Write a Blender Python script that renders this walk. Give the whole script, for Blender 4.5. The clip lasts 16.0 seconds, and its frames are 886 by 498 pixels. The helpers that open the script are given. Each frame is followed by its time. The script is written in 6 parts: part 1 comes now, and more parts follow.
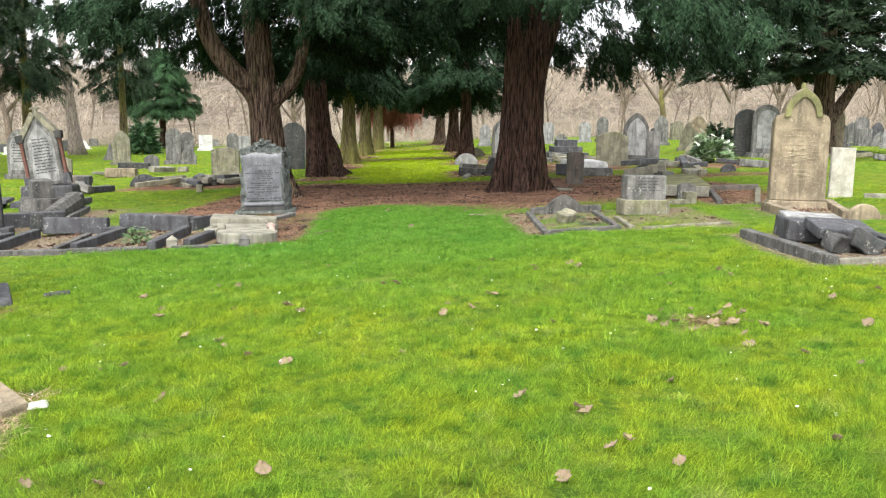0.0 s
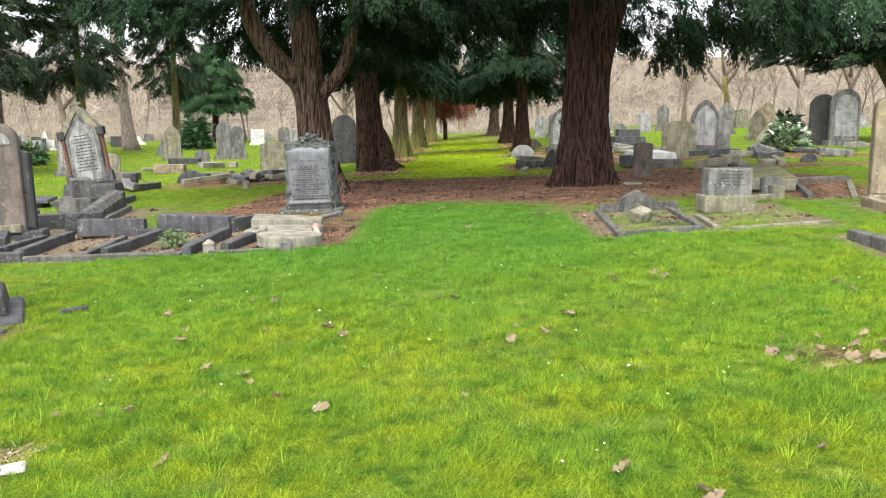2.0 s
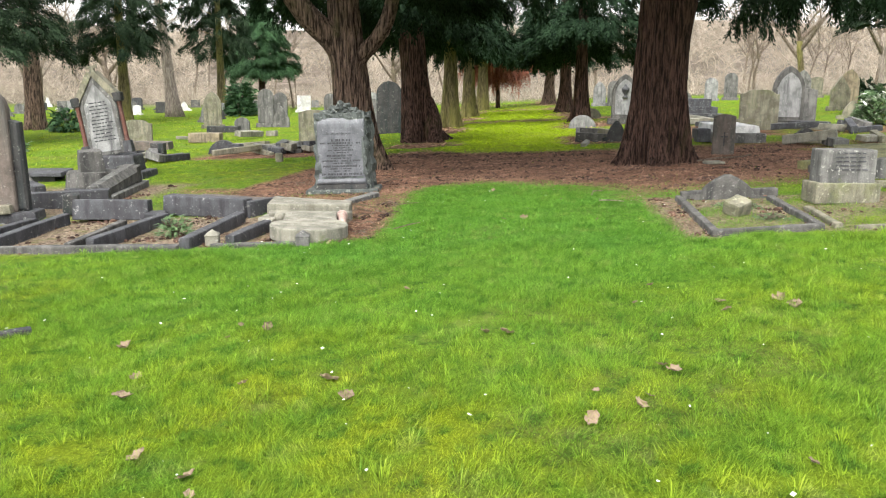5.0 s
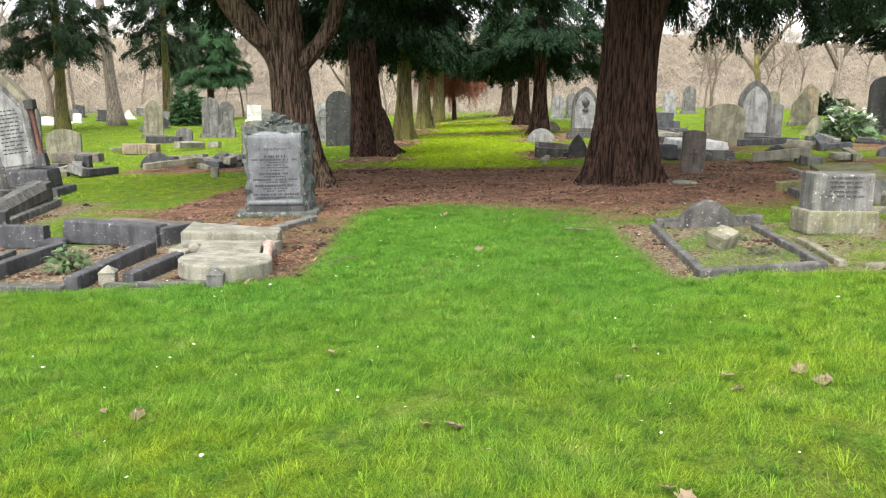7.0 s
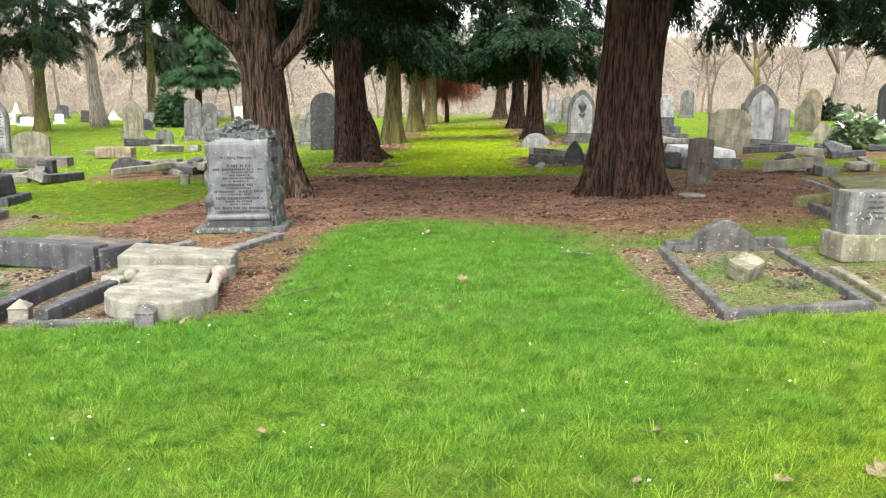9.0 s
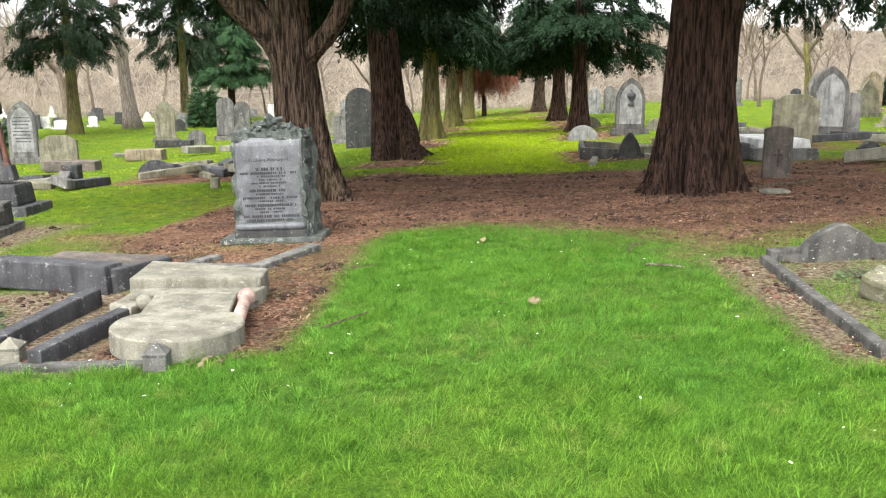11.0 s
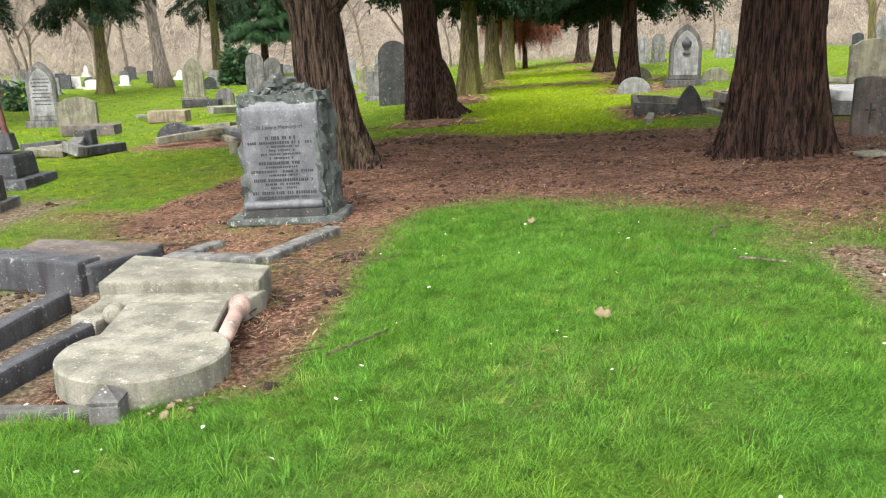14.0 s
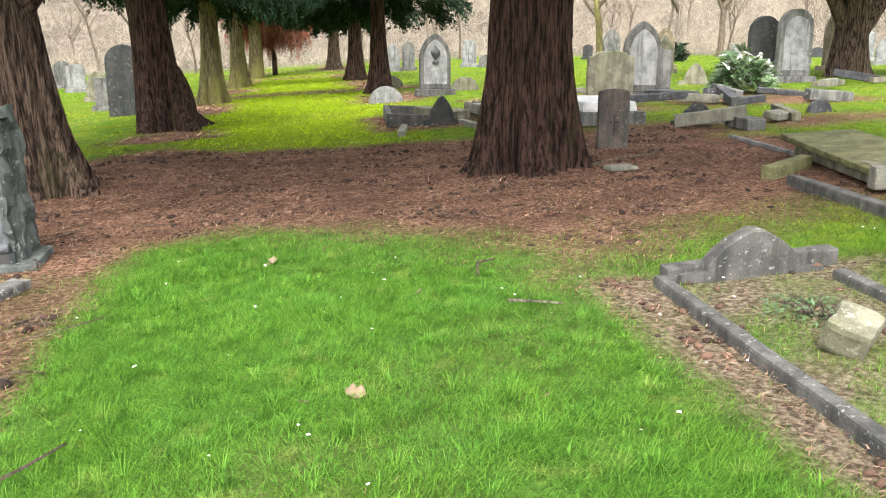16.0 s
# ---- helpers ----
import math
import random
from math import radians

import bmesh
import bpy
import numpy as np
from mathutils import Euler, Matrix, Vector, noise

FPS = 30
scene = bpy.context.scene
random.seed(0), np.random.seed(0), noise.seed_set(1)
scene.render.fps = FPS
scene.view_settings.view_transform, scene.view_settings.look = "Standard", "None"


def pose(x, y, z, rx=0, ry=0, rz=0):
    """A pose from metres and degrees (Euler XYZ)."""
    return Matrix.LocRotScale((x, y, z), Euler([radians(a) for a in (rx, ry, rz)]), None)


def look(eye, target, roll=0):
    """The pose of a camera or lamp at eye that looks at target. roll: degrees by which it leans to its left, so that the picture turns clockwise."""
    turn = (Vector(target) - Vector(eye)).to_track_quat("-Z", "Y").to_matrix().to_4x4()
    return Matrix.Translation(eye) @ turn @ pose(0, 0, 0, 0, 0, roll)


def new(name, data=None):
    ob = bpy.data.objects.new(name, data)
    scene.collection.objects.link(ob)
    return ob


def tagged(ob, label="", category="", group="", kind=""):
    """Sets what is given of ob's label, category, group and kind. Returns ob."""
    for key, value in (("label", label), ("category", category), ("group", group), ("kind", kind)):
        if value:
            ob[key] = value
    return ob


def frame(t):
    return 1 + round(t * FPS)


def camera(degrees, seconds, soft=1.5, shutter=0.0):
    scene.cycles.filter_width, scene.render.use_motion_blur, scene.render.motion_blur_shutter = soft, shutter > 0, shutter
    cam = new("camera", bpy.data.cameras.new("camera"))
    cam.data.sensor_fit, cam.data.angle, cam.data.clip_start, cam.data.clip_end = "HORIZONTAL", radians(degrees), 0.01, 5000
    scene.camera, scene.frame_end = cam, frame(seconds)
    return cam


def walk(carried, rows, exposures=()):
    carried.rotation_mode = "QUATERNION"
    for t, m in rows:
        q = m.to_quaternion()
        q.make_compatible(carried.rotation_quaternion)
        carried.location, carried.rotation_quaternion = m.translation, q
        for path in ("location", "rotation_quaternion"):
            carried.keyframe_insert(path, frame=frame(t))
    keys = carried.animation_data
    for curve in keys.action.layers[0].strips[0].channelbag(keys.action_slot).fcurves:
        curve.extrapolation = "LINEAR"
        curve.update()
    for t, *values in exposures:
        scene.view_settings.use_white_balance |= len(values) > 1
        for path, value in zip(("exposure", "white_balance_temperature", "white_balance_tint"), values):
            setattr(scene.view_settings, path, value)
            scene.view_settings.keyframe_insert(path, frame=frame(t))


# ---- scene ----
cam = camera(55.9, 16.0, soft=1.1)
PATH = [
    (0, (1.268, -2.307, 1.63), (1.35, -0.332, 1.327), 0.9),
    (0.5, (1.208, -2.049, 1.633), (1.287, -0.074, 1.325), 0.2),
    (1, (1.265, -1.775, 1.64), (1.29, 0.201, 1.333), -0.1),
    (1.5, (1.295, -1.484, 1.629), (1.258, 0.49, 1.309), 0.1),
    (2, (1.21, -1.158, 1.61), (1.166, 0.815, 1.286), 0.1),
    (2.5, (1.166, -0.843, 1.591), (1.092, 1.122, 1.228), -0.1),
    (3, (1.168, -0.487, 1.603), (0.925, 1.464, 1.235), -0.7),
    (3.5, (1.105, -0.166, 1.571), (0.789, 1.769, 1.175), -0.7),
    (4, (1.063, 0.158, 1.588), (0.796, 2.099, 1.185), -0.7),
    (4.5, (1.119, 0.495, 1.592), (0.909, 2.443, 1.187), 0.2),
    (5, (1.167, 0.807, 1.595), (1.004, 2.76, 1.195), 0.4),
    (7.5, (1.221, 2.512, 1.595), (1.171, 4.476, 1.222), 1.1),
    (8, (1.281, 2.838, 1.593), (1.239, 4.802, 1.219), 1.1),
    (8.5, (1.305, 3.109, 1.618), (1.261, 5.074, 1.249), 1.3),
    (10.8, (1.13, 4.384, 1.544), (1.025, 6.345, 1.165), 0.1),
    (11, (1.04, 4.52, 1.554), (0.908, 6.479, 1.17), -0.0),
    (11.5, (0.955, 4.77, 1.56), (0.664, 6.693, 1.094), -0.5),
    (12, (0.997, 5.006, 1.567), (0.504, 6.884, 1.088), 0.8),
    (12.5, (1.05, 5.17, 1.577), (0.482, 7.024, 1.087), 1.3),
    (13, (1.008, 5.394, 1.552), (0.524, 7.27, 1.056), 2.0),
    (13.5, (0.928, 5.615, 1.568), (0.662, 7.536, 1.082), -0.3),
    (14, (0.943, 5.871, 1.542), (0.717, 7.796, 1.052), -1.1),
    (14.5, (0.999, 6.168, 1.573), (0.781, 8.093, 1.079), -0.4),
    (15, (1.011, 6.392, 1.548), (0.916, 8.329, 1.061), 0.4),
    (15.5, (1.002, 6.675, 1.566), (1.126, 8.612, 1.086), 0.2),
    (16, (1.091, 6.873, 1.56), (1.426, 8.785, 1.078), 0.0),
]
EXPOSURE = [(0, 2.08), (2.5, 2.08), (3.5, 1.98), (5, 2.06), (8, 2.14), (8.5, 2.32), (11, 2.18), (12.5, 2.14), (14.5, 2.10), (16, 2.42)]
walk(cam, [(t, look(eye, target, roll)) for t, eye, target, roll in PATH], exposures=EXPOSURE)

# ---------------- light ----------------
world = bpy.data.worlds.new("overcast")
scene.world = world
world.use_nodes = True
wn = world.node_tree.nodes
wn.clear()
w_out = wn.new("ShaderNodeOutputWorld")
w_bg = wn.new("ShaderNodeBackground")
w_sky = wn.new("ShaderNodeTexSky")
w_sky.sky_type = "NISHITA"
w_sky.sun_disc = False
w_sky.sun_elevation = radians(56)
w_sky.sun_rotation = radians(195)
w_sky.dust_density = 3.0
w_sky.air_density = 1.0
w_sky.ozone_density = 0.6
w_hs = wn.new("ShaderNodeHueSaturation")
w_hs.inputs["Saturation"].default_value = 0.22
w_bg.inputs["Strength"].default_value = 0.15
world.node_tree.links.new(w_sky.outputs[0], w_hs.inputs["Color"])
world.node_tree.links.new(w_hs.outputs[0], w_bg.inputs[0])
world.node_tree.links.new(w_bg.outputs[0], w_out.inputs[0])
sun = new("sun", bpy.data.lights.new("sun", "SUN"))
sun.data.energy = 0.75
sun.data.angle = radians(40)
sun.data.color = (1.0, 0.96, 0.9)
sun.matrix_world = look((-10, -30, 57), (0, 8, 0))

# ---------------- helpers ----------------
rng = np.random.default_rng(7)


def gz(x, y=0.0):
    """Height of the ground: it rises gently to the right."""
    return 0.66 * math.tanh((x - 1.2) / 12.0)


def gza(x, y):
    return 0.66 * np.tanh((x - 1.2) / 12.0)


def mesh_of(name, verts, tris=None, faces=None, smooth=False):
    me = bpy.data.meshes.new(name)
    if tris is not None:
        v = np.asarray(verts, dtype=np.float32)
        f = np.asarray(tris, dtype=np.int32)
        me.vertices.add(len(v))
        me.vertices.foreach_set("co", v.ravel())
        me.loops.add(f.size)
        me.loops.foreach_set("vertex_index", f.ravel())
        me.polygons.add(len(f))
        k = f.shape[1]
        me.polygons.foreach_set("loop_start", np.arange(0, f.size, k, dtype=np.int32))
        me.update(calc_edges=True)
    else:
        me.from_pydata([tuple(p) for p in verts], [], faces)
    if smooth:
        me.polygons.foreach_set("use_smooth", np.ones(len(me.polygons), dtype=bool))
    me.update()
    return me


def part(name, me, mat, parent=None, label="", m=None):
    """One mesh object, under a thing or a part."""
    if isinstance(me, bmesh.types.BMesh):
        bm, me = me, bpy.data.meshes.new(name)
        bm.to_mesh(me)
        bm.free()
    if mat is not None and not me.materials:
        me.materials.append(mat)
    ob = new(name, me)
    ob.parent = parent
    if m is not None:
        ob.matrix_basis = m
    return tagged(ob, label)


def thing(name, label, category, m, group="", kind=""):
    ob = new(name)
    ob.empty_display_size = 0.2
    ob.matrix_basis = m
    return tagged(ob, label, category, group, kind)


def bm_block(w, d, h, bevel=0.012, taper=0.0, rough=0.0, seed=0, cuts=0):
    """A block standing on z = 0, its foot centred on the origin."""
    bm = bmesh.new()
    bmesh.ops.create_cube(bm, size=1)
    for v in bm.verts:
        t = 1 - taper * (v.co.z + 0.5)
        v.co = Vector((v.co.x * w * t, v.co.y * d * t, (v.co.z + 0.5) * h))
    if bevel:
        bmesh.ops.bevel(bm, geom=bm.edges[:], offset=bevel, segments=2, profile=0.6, affect="EDGES")
    if cuts:
        bmesh.ops.subdivide_edges(bm, edges=[e for e in bm.edges if e.calc_length() > 0.12], cuts=cuts, use_grid_fill=True)
    if rough:
        for v in bm.verts:
            n = noise.noise_vector(v.co * 6 + Vector((seed * 3.1, seed, 0)))
            v.co += n * rough
    return bm


def bm_extrude(pts, thick, chamfer=0.012):
    """A slab: the outline pts in x and z, drawn out along y, its rims chamfered."""
    bm = bmesh.new()
    cx = sum(p[0] for p in pts) / len(pts)
    cz = sum(p[1] for p in pts) / len(pts)
    wd = max(p[0] for p in pts) - min(p[0] for p in pts)
    ht = max(p[1] for p in pts) - min(p[1] for p in pts)
    sx, sz = 1 - 2 * chamfer / wd, 1 - 2 * chamfer / ht
    loops = []
    for y, a, b in ((-thick / 2, sx, sz), (-thick / 2 + chamfer, 1, 1), (thick / 2 - chamfer, 1, 1), (thick / 2, sx, sz)):
        loops.append([bm.verts.new((cx + (x - cx) * a, y, cz + (z - cz) * b)) for x, z in pts])
    n = len(pts)
    for la, lb in zip(loops, loops[1:]):
        for i in range(n):
            bm.faces.new((la[i], la[(i + 1) % n], lb[(i + 1) % n], lb[i]))
    bm.faces.new(loops[0])
    bm.faces.new(loops[-1][::-1])
    bmesh.ops.recalc_face_normals(bm, faces=bm.faces[:])
    return bm


def arc(cx, cz, r, a0, a1, n):
    return [(cx + r * math.cos(radians(a0 + (a1 - a0) * i / n)), cz + r * math.sin(radians(a0 + (a1 - a0) * i / n))) for i in range(n + 1)]


def outline(kind, w, h):
    """The front of a headstone, from its foot on the right round to the left."""
    a = w / 2
    if kind == "gothic":
        s = h - w * 0.80
        r = (a * a + (h - s) ** 2) / (2 * a)
        top = math.degrees(math.asin((h - s) / r))
        right = arc(a - r, s, r, 0, top, 8)
        return [(a, 0)] + right + [(-x, z) for x, z in right[::-1][1:]] + [(-a, 0)]
    if kind == "round":
        return [(a, 0)] + arc(0, h - a, a, 0, 180, 16) + [(-a, 0)]
    if kind == "camber":
        k = w * 0.1
        r = (a * a + k * k) / (2 * k)
        t = math.degrees(math.asin(a / r))
        return [(a, 0)] + arc(0, h - r, r, 90 - t, 90 + t, 10) + [(-a, 0)]
    if kind == "shoulder":
        s = h - w * 0.42
        q = a * 0.72
        return [(a, 0), (a, s), (a - 0.02 * w, s + 0.03 * w), (q, s + 0.03 * w)] + arc(0, s + 0.03 * w, q, 8, 172, 14) + [(-q, s + 0.03 * w), (-a + 0.02 * w, s + 0.03 * w), (-a, s), (-a, 0)]
    if kind == "scallop":
        s = h - w * 0.12
        return [(a, 0), (a, s), (a * 0.82, s + 0.01)] + [(a * 0.7 * math.cos(radians(t)), s + 0.02 + (h - s - 0.02) * math.sin(radians(t)) ** 0.7) for t in range(10, 171, 16)] + [(-a * 0.82, s + 0.01), (-a, s), (-a, 0)]
    if kind == "dome":
        k = h * 0.92
        r = (a * a + k * k) / (2 * k)
        return [(a, 0)] + [p for p in arc(0, h - r, r, 90 - math.degrees(math.asin(min(1, a / r))), 90 + math.degrees(math.asin(min(1, a / r))), 12) if p[1] > 0.01] + [(-a, 0)]
    if kind == "gable":
        s = h - w * 0.7
        return [(a, 0), (a, s), (a * 0.93, s + 0.02), (0.06 * w, h - 0.02), (0, h), (-0.06 * w, h - 0.02), (-a * 0.93, s + 0.02), (-a, s), (-a, 0)]
    if kind == "ogee":
        s = h * 0.22
        mid = [(a * 0.66 * math.cos(radians(t)), s + (h - s) * (0.55 * math.sin(radians(t)) + 0.45 * (1 - abs(math.cos(radians(t)))))) for t in range(0, 181, 12)]
        return [(a, 0), (a, s * 0.8), (a * 0.72, s)] + mid + [(-a * 0.72, s), (-a, s * 0.8), (-a, 0)]
    return [(a, 0), (a, h), (-a, h), (-a, 0)]


# ---------------- materials ----------------
def nodes_of(name, rough=0.9, spec=0.3):
    mat = bpy.data.materials.new(name)
    mat.use_nodes = True
    nt = mat.node_tree
    b = nt.nodes["Principled BSDF"]
    b.inputs["Roughness"].default_value = rough
    b.inputs["Specular IOR Level"].default_value = spec
    return mat, nt, b


def coords(nt, kind="Object", scale=(1, 1, 1)):
    tc = nt.nodes.new("ShaderNodeTexCoord")
    mp = nt.nodes.new("ShaderNodeMapping")
    mp.inputs["Scale"].default_value = scale
    nt.links.new(tc.outputs[kind], mp.inputs[0])
    return mp.outputs[0]


def place_coords(nt, scale=(1, 1, 1)):
    ge = nt.nodes.new("ShaderNodeNewGeometry")
    mp = nt.nodes.new("ShaderNodeMapping")
    mp.inputs["Scale"].default_value = scale
    nt.links.new(ge.outputs["Position"], mp.inputs[0])
    return mp.outputs[0]


def noise_node(nt, vec, scale, detail=4, rough=0.6):
    n = nt.nodes.new("ShaderNodeTexNoise")
    n.inputs["Scale"].default_value = scale
    n.inputs["Detail"].default_value = detail
    n.inputs["Roughness"].default_value = rough
    nt.links.new(vec, n.inputs["Vector"])
    return n.outputs["Fac"]


def ramp(nt, fac, stops):
    r = nt.nodes.new("ShaderNodeValToRGB")
    els = r.color_ramp.elements
    while len(els) < len(stops):
        els.new(0.5)
    for e, (p, c) in zip(els, stops):
        e.position = p
        e.color = (*c, 1) if len(c) == 3 else c
    nt.links.new(fac, r.inputs[0])
    return r.outputs[0]


def mix(nt, fac, a, b, mode="MIX"):
    m = nt.nodes.new("ShaderNodeMix")
    m.data_type = "RGBA"
    m.blend_type = mode
    for sock, val in ((m.inputs[0], fac), (m.inputs[6], a), (m.inputs[7], b)):
        if isinstance(val, (int, float)):
            sock.default_value = val
        elif isinstance(val, tuple):
            sock.default_value = (*val, 1)
        else:
            nt.links.new(val, sock)
    return m.outputs[2]


def bump(nt, b, h, strength=0.5, dist=0.02):
    bp = nt.nodes.new("ShaderNodeBump")
    bp.inputs["Strength"].default_value = strength
    bp.inputs["Distance"].default_value = dist
    nt.links.new(h, bp.inputs["Height"])
    nt.links.new(bp.outputs[0], b.inputs["Normal"])


GREY = (0, 0, 0), (1, 1, 1)


def stone(name, base, dark, lichen, stain=0.5, moss=0.35, rough=0.9):
    """Weathered stone: fine grain, blotches, streaks that run down, pale lichen specks and some moss."""
    mat, nt, b = nodes_of(name, rough, 0.3)
    p = place_coords(nt)
    streak = noise_node(nt, place_coords(nt, (9, 9, 1.1)), 1.0, 4)
    blot = noise_node(nt, p, 4.5, 5)
    grain = noise_node(nt, p, 90, 3)
    col = mix(nt, ramp(nt, blot, [(0.38, (0, 0, 0)), (0.66, (1, 1, 1))]), base, tuple(c * 0.5 for c in base))
    col = mix(nt, ramp(nt, streak, [(0.58 - stain * 0.25, (0, 0, 0)), (0.68, (1, 1, 1))]), col, dark)
    col = mix(nt, ramp(nt, noise_node(nt, p, 11, 6, 0.75), [(0.60, (0, 0, 0)), (0.66, (1, 1, 1))]), col, lichen)
    col = mix(nt, ramp(nt, noise_node(nt, p, 3.1, 6, 0.7), [(0.72 - moss * 0.3, (0, 0, 0)), (0.82, (0.75, 0.75, 0.75))]), col, (0.10, 0.12, 0.03))
    col = mix(nt, ramp(nt, noise_node(nt, p, 34, 3, 0.5), [(0.66, (0, 0, 0)), (0.70, (0.8, 0.8, 0.8))]), col, lichen)
    col = mix(nt, 0.30, col, ramp(nt, grain, [(0.3, (0.12, 0.12, 0.11)), (0.7, (0.9, 0.9, 0.86))]), "OVERLAY")
    nt.links.new(col, b.inputs["Base Color"])
    bump(nt, b, noise_node(nt, p, 38, 6, 0.7), 0.55, 0.012)
    return mat


M_GREY = stone("grey stone", (0.160, 0.156, 0.146), (0.045, 0.045, 0.043), (0.30, 0.30, 0.265), 0.7, 0.2)
M_PALE = stone("pale limestone", (0.245, 0.245, 0.24), (0.095, 0.095, 0.095), (0.33, 0.33, 0.31), 0.4, 0.1)
M_MOSSY = stone("mossy sandstone", (0.20, 0.185, 0.135), (0.075, 0.075, 0.052), (0.28, 0.28, 0.20), 0.5, 0.65)
M_SAND = stone("buff sandstone", (0.235, 0.190, 0.130), (0.10, 0.085, 0.058), (0.29, 0.26, 0.19), 0.45, 0.5)
M_DARK = stone("dark granite", (0.062, 0.063, 0.068), (0.024, 0.023, 0.026), (0.20, 0.20, 0.19), 0.5, 0.12, 0.7)
M_BLACK = stone("blackened stone", (0.052, 0.050, 0.048), (0.018, 0.025, 0.025), (0.17, 0.17, 0.15), 0.5, 0.25)
M_BROWN = stone("brown stone", (0.13, 0.106, 0.09), (0.055, 0.055, 0.05), (0.21, 0.19, 0.16), 0.5, 0.12)
M_KERB = stone("weathered kerb stone", (0.102, 0.098, 0.090), (0.032, 0.032, 0.030), (0.21, 0.21, 0.19), 0.6, 0.25)
M_CREAM = stone("cream york stone", (0.215, 0.205, 0.165), (0.11, 0.105, 0.08), (0.29, 0.285, 0.24), 0.35, 0.3)
M_WHITE = stone("white marble", (0.60, 0.59, 0.57), (0.42, 0.41, 0.38), (0.74, 0.74, 0.70), 0.2, 0.05, 0.6)
M_WAR = stone("portland stone", (0.38, 0.365, 0.31), (0.29, 0.28, 0.22), (0.52, 0.51, 0.45), 0.4, 0.1)
M_PINK = stone("pink granite", (0.36, 0.25, 0.21), (0.17, 0.11, 0.10), (0.45, 0.38, 0.34), 0.3, 0.1, 0.5)
M_REDGRAN = stone("dark red granite", (0.13, 0.055, 0.04), (0.06, 0.03, 0.025), (0.2, 0.13, 0.11), 0.3, 0.1, 0.5)
M_LIME = stone("green mossy stone", (0.165, 0.160, 0.070), (0.085, 0.085, 0.04), (0.25, 0.25, 0.13), 0.4, 0.6)
M_ROCK = stone("rough green slate", (0.10, 0.112, 0.104), (0.03, 0.034, 0.032), (0.23, 0.25, 0.22), 0.6, 0.2)
M_SCROLL = stone("polished grey granite", (0.118, 0.122, 0.132), (0.070, 0.072, 0.078), (0.155, 0.155, 0.165), 0.35, 0.0, 0.38)

M_LETTER, _nt, _b = nodes_of("lead lettering", 0.6)
_b.inputs["Base Color"].default_value = (0.028, 0.028, 0.030, 1)


def bark(name, deep, ridge, moss, amount):
    mat, nt, b = nodes_of(name, 0.95, 0.15)
    v = coords(nt, "Object", (24, 24, 2.6))
    n1 = noise_node(nt, v, 1.0, 8, 0.72)
    n2 = noise_node(nt, coords(nt, "Object", (70, 70, 5)), 1.0, 4)
    col = mix(nt, ramp(nt, n1, [(0.43, (0, 0, 0)), (0.57, (1, 1, 1))]), deep, ridge)
    col = mix(nt, 0.6, col, ramp(nt, n2, [(0.3, (0.15, 0.14, 0.13)), (0.7, (0.85, 0.8, 0.75))]), "OVERLAY")
    if amount:
        col = mix(nt, ramp(nt, noise_node(nt, coords(nt, "Object", (1.6, 1.6, 0.7)), 1.0, 5), [(0.62 - amount * 0.3, (0, 0, 0)), (0.8, (1, 1, 1))]), col, moss)
    nt.links.new(col, b.inputs["Base Color"])
    bump(nt, b, n1, 1.0, 0.15)
    return mat


M_BARK = bark("redwood bark", (0.027, 0.018, 0.014), (0.200, 0.143, 0.108), (0.10, 0.10, 0.04), 0.15)
M_BARK_DARK = bark("dark red bark", (0.015, 0.009, 0.007), (0.098, 0.058, 0.044), (0.06, 0.06, 0.02), 0.1)
M_BARK_GREEN = bark("algae-green bark", (0.055, 0.048, 0.024), (0.17, 0.145, 0.075), (0.24, 0.23, 0.06), 0.75)
M_BARK_PALE = bark("pale grey bark", (0.17, 0.14, 0.12), (0.38, 0.33, 0.29), (0.25, 0.24, 0.15), 0.2)
M_TWIG = bark("bare branch bark", (0.10, 0.082, 0.062), (0.20, 0.165, 0.13), (0.15, 0.14, 0.07), 0.3)


def leafy(name, a, c, rough=0.75, trans=0.15, spec=0.25):
    mat, nt, b = nodes_of(name, rough, spec)
    ge = nt.nodes.new("ShaderNodeNewGeometry")
    col = ramp(nt, ge.outputs["Random Per Island"], [(0.0, a), (1.0, c)])
    col = mix(nt, 0.5, col, ramp(nt, noise_node(nt, place_coords(nt), 0.9, 3), [(0.35, (0.25, 0.25, 0.25)), (0.7, (0.85, 0.85, 0.8))]), "OVERLAY")
    nt.links.new(col, b.inputs["Base Color"])
    if trans:
        tr = nt.nodes.new("ShaderNodeBsdfTranslucent")
        ms = nt.nodes.new("ShaderNodeMixShader")
        ms.inputs[0].default_value = trans
        nt.links.new(col, tr.inputs[0])
        nt.links.new(b.outputs[0], ms.inputs[1])
        nt.links.new(tr.outputs[0], ms.inputs[2])
        nt.links.new(ms.outputs[0], nt.nodes["Material Output"].inputs[0])
    return mat


M_NEEDLE = leafy("conifer sprays", (0.006, 0.013, 0.007), (0.027, 0.052, 0.026), 0.85, 0.1, 0.04)
M_YEW = leafy("yew leaves", (0.008, 0.015, 0.008), (0.032, 0.052, 0.027), 0.85, 0.1, 0.05)
M_FIR = leafy("green fir sprays", (0.018, 0.050, 0.020), (0.055, 0.12, 0.045))
M_RED = leafy("rust-red foliage", (0.14, 0.042, 0.025), (0.27, 0.10, 0.06))
M_SHRUB = leafy("laurel leaves", (0.05, 0.10, 0.035), (0.13, 0.20, 0.09), 0.35)
M_BLOOM = leafy("pale blossom", (0.55, 0.56, 0.50), (0.75, 0.75, 0.70), 0.7, 0.2)
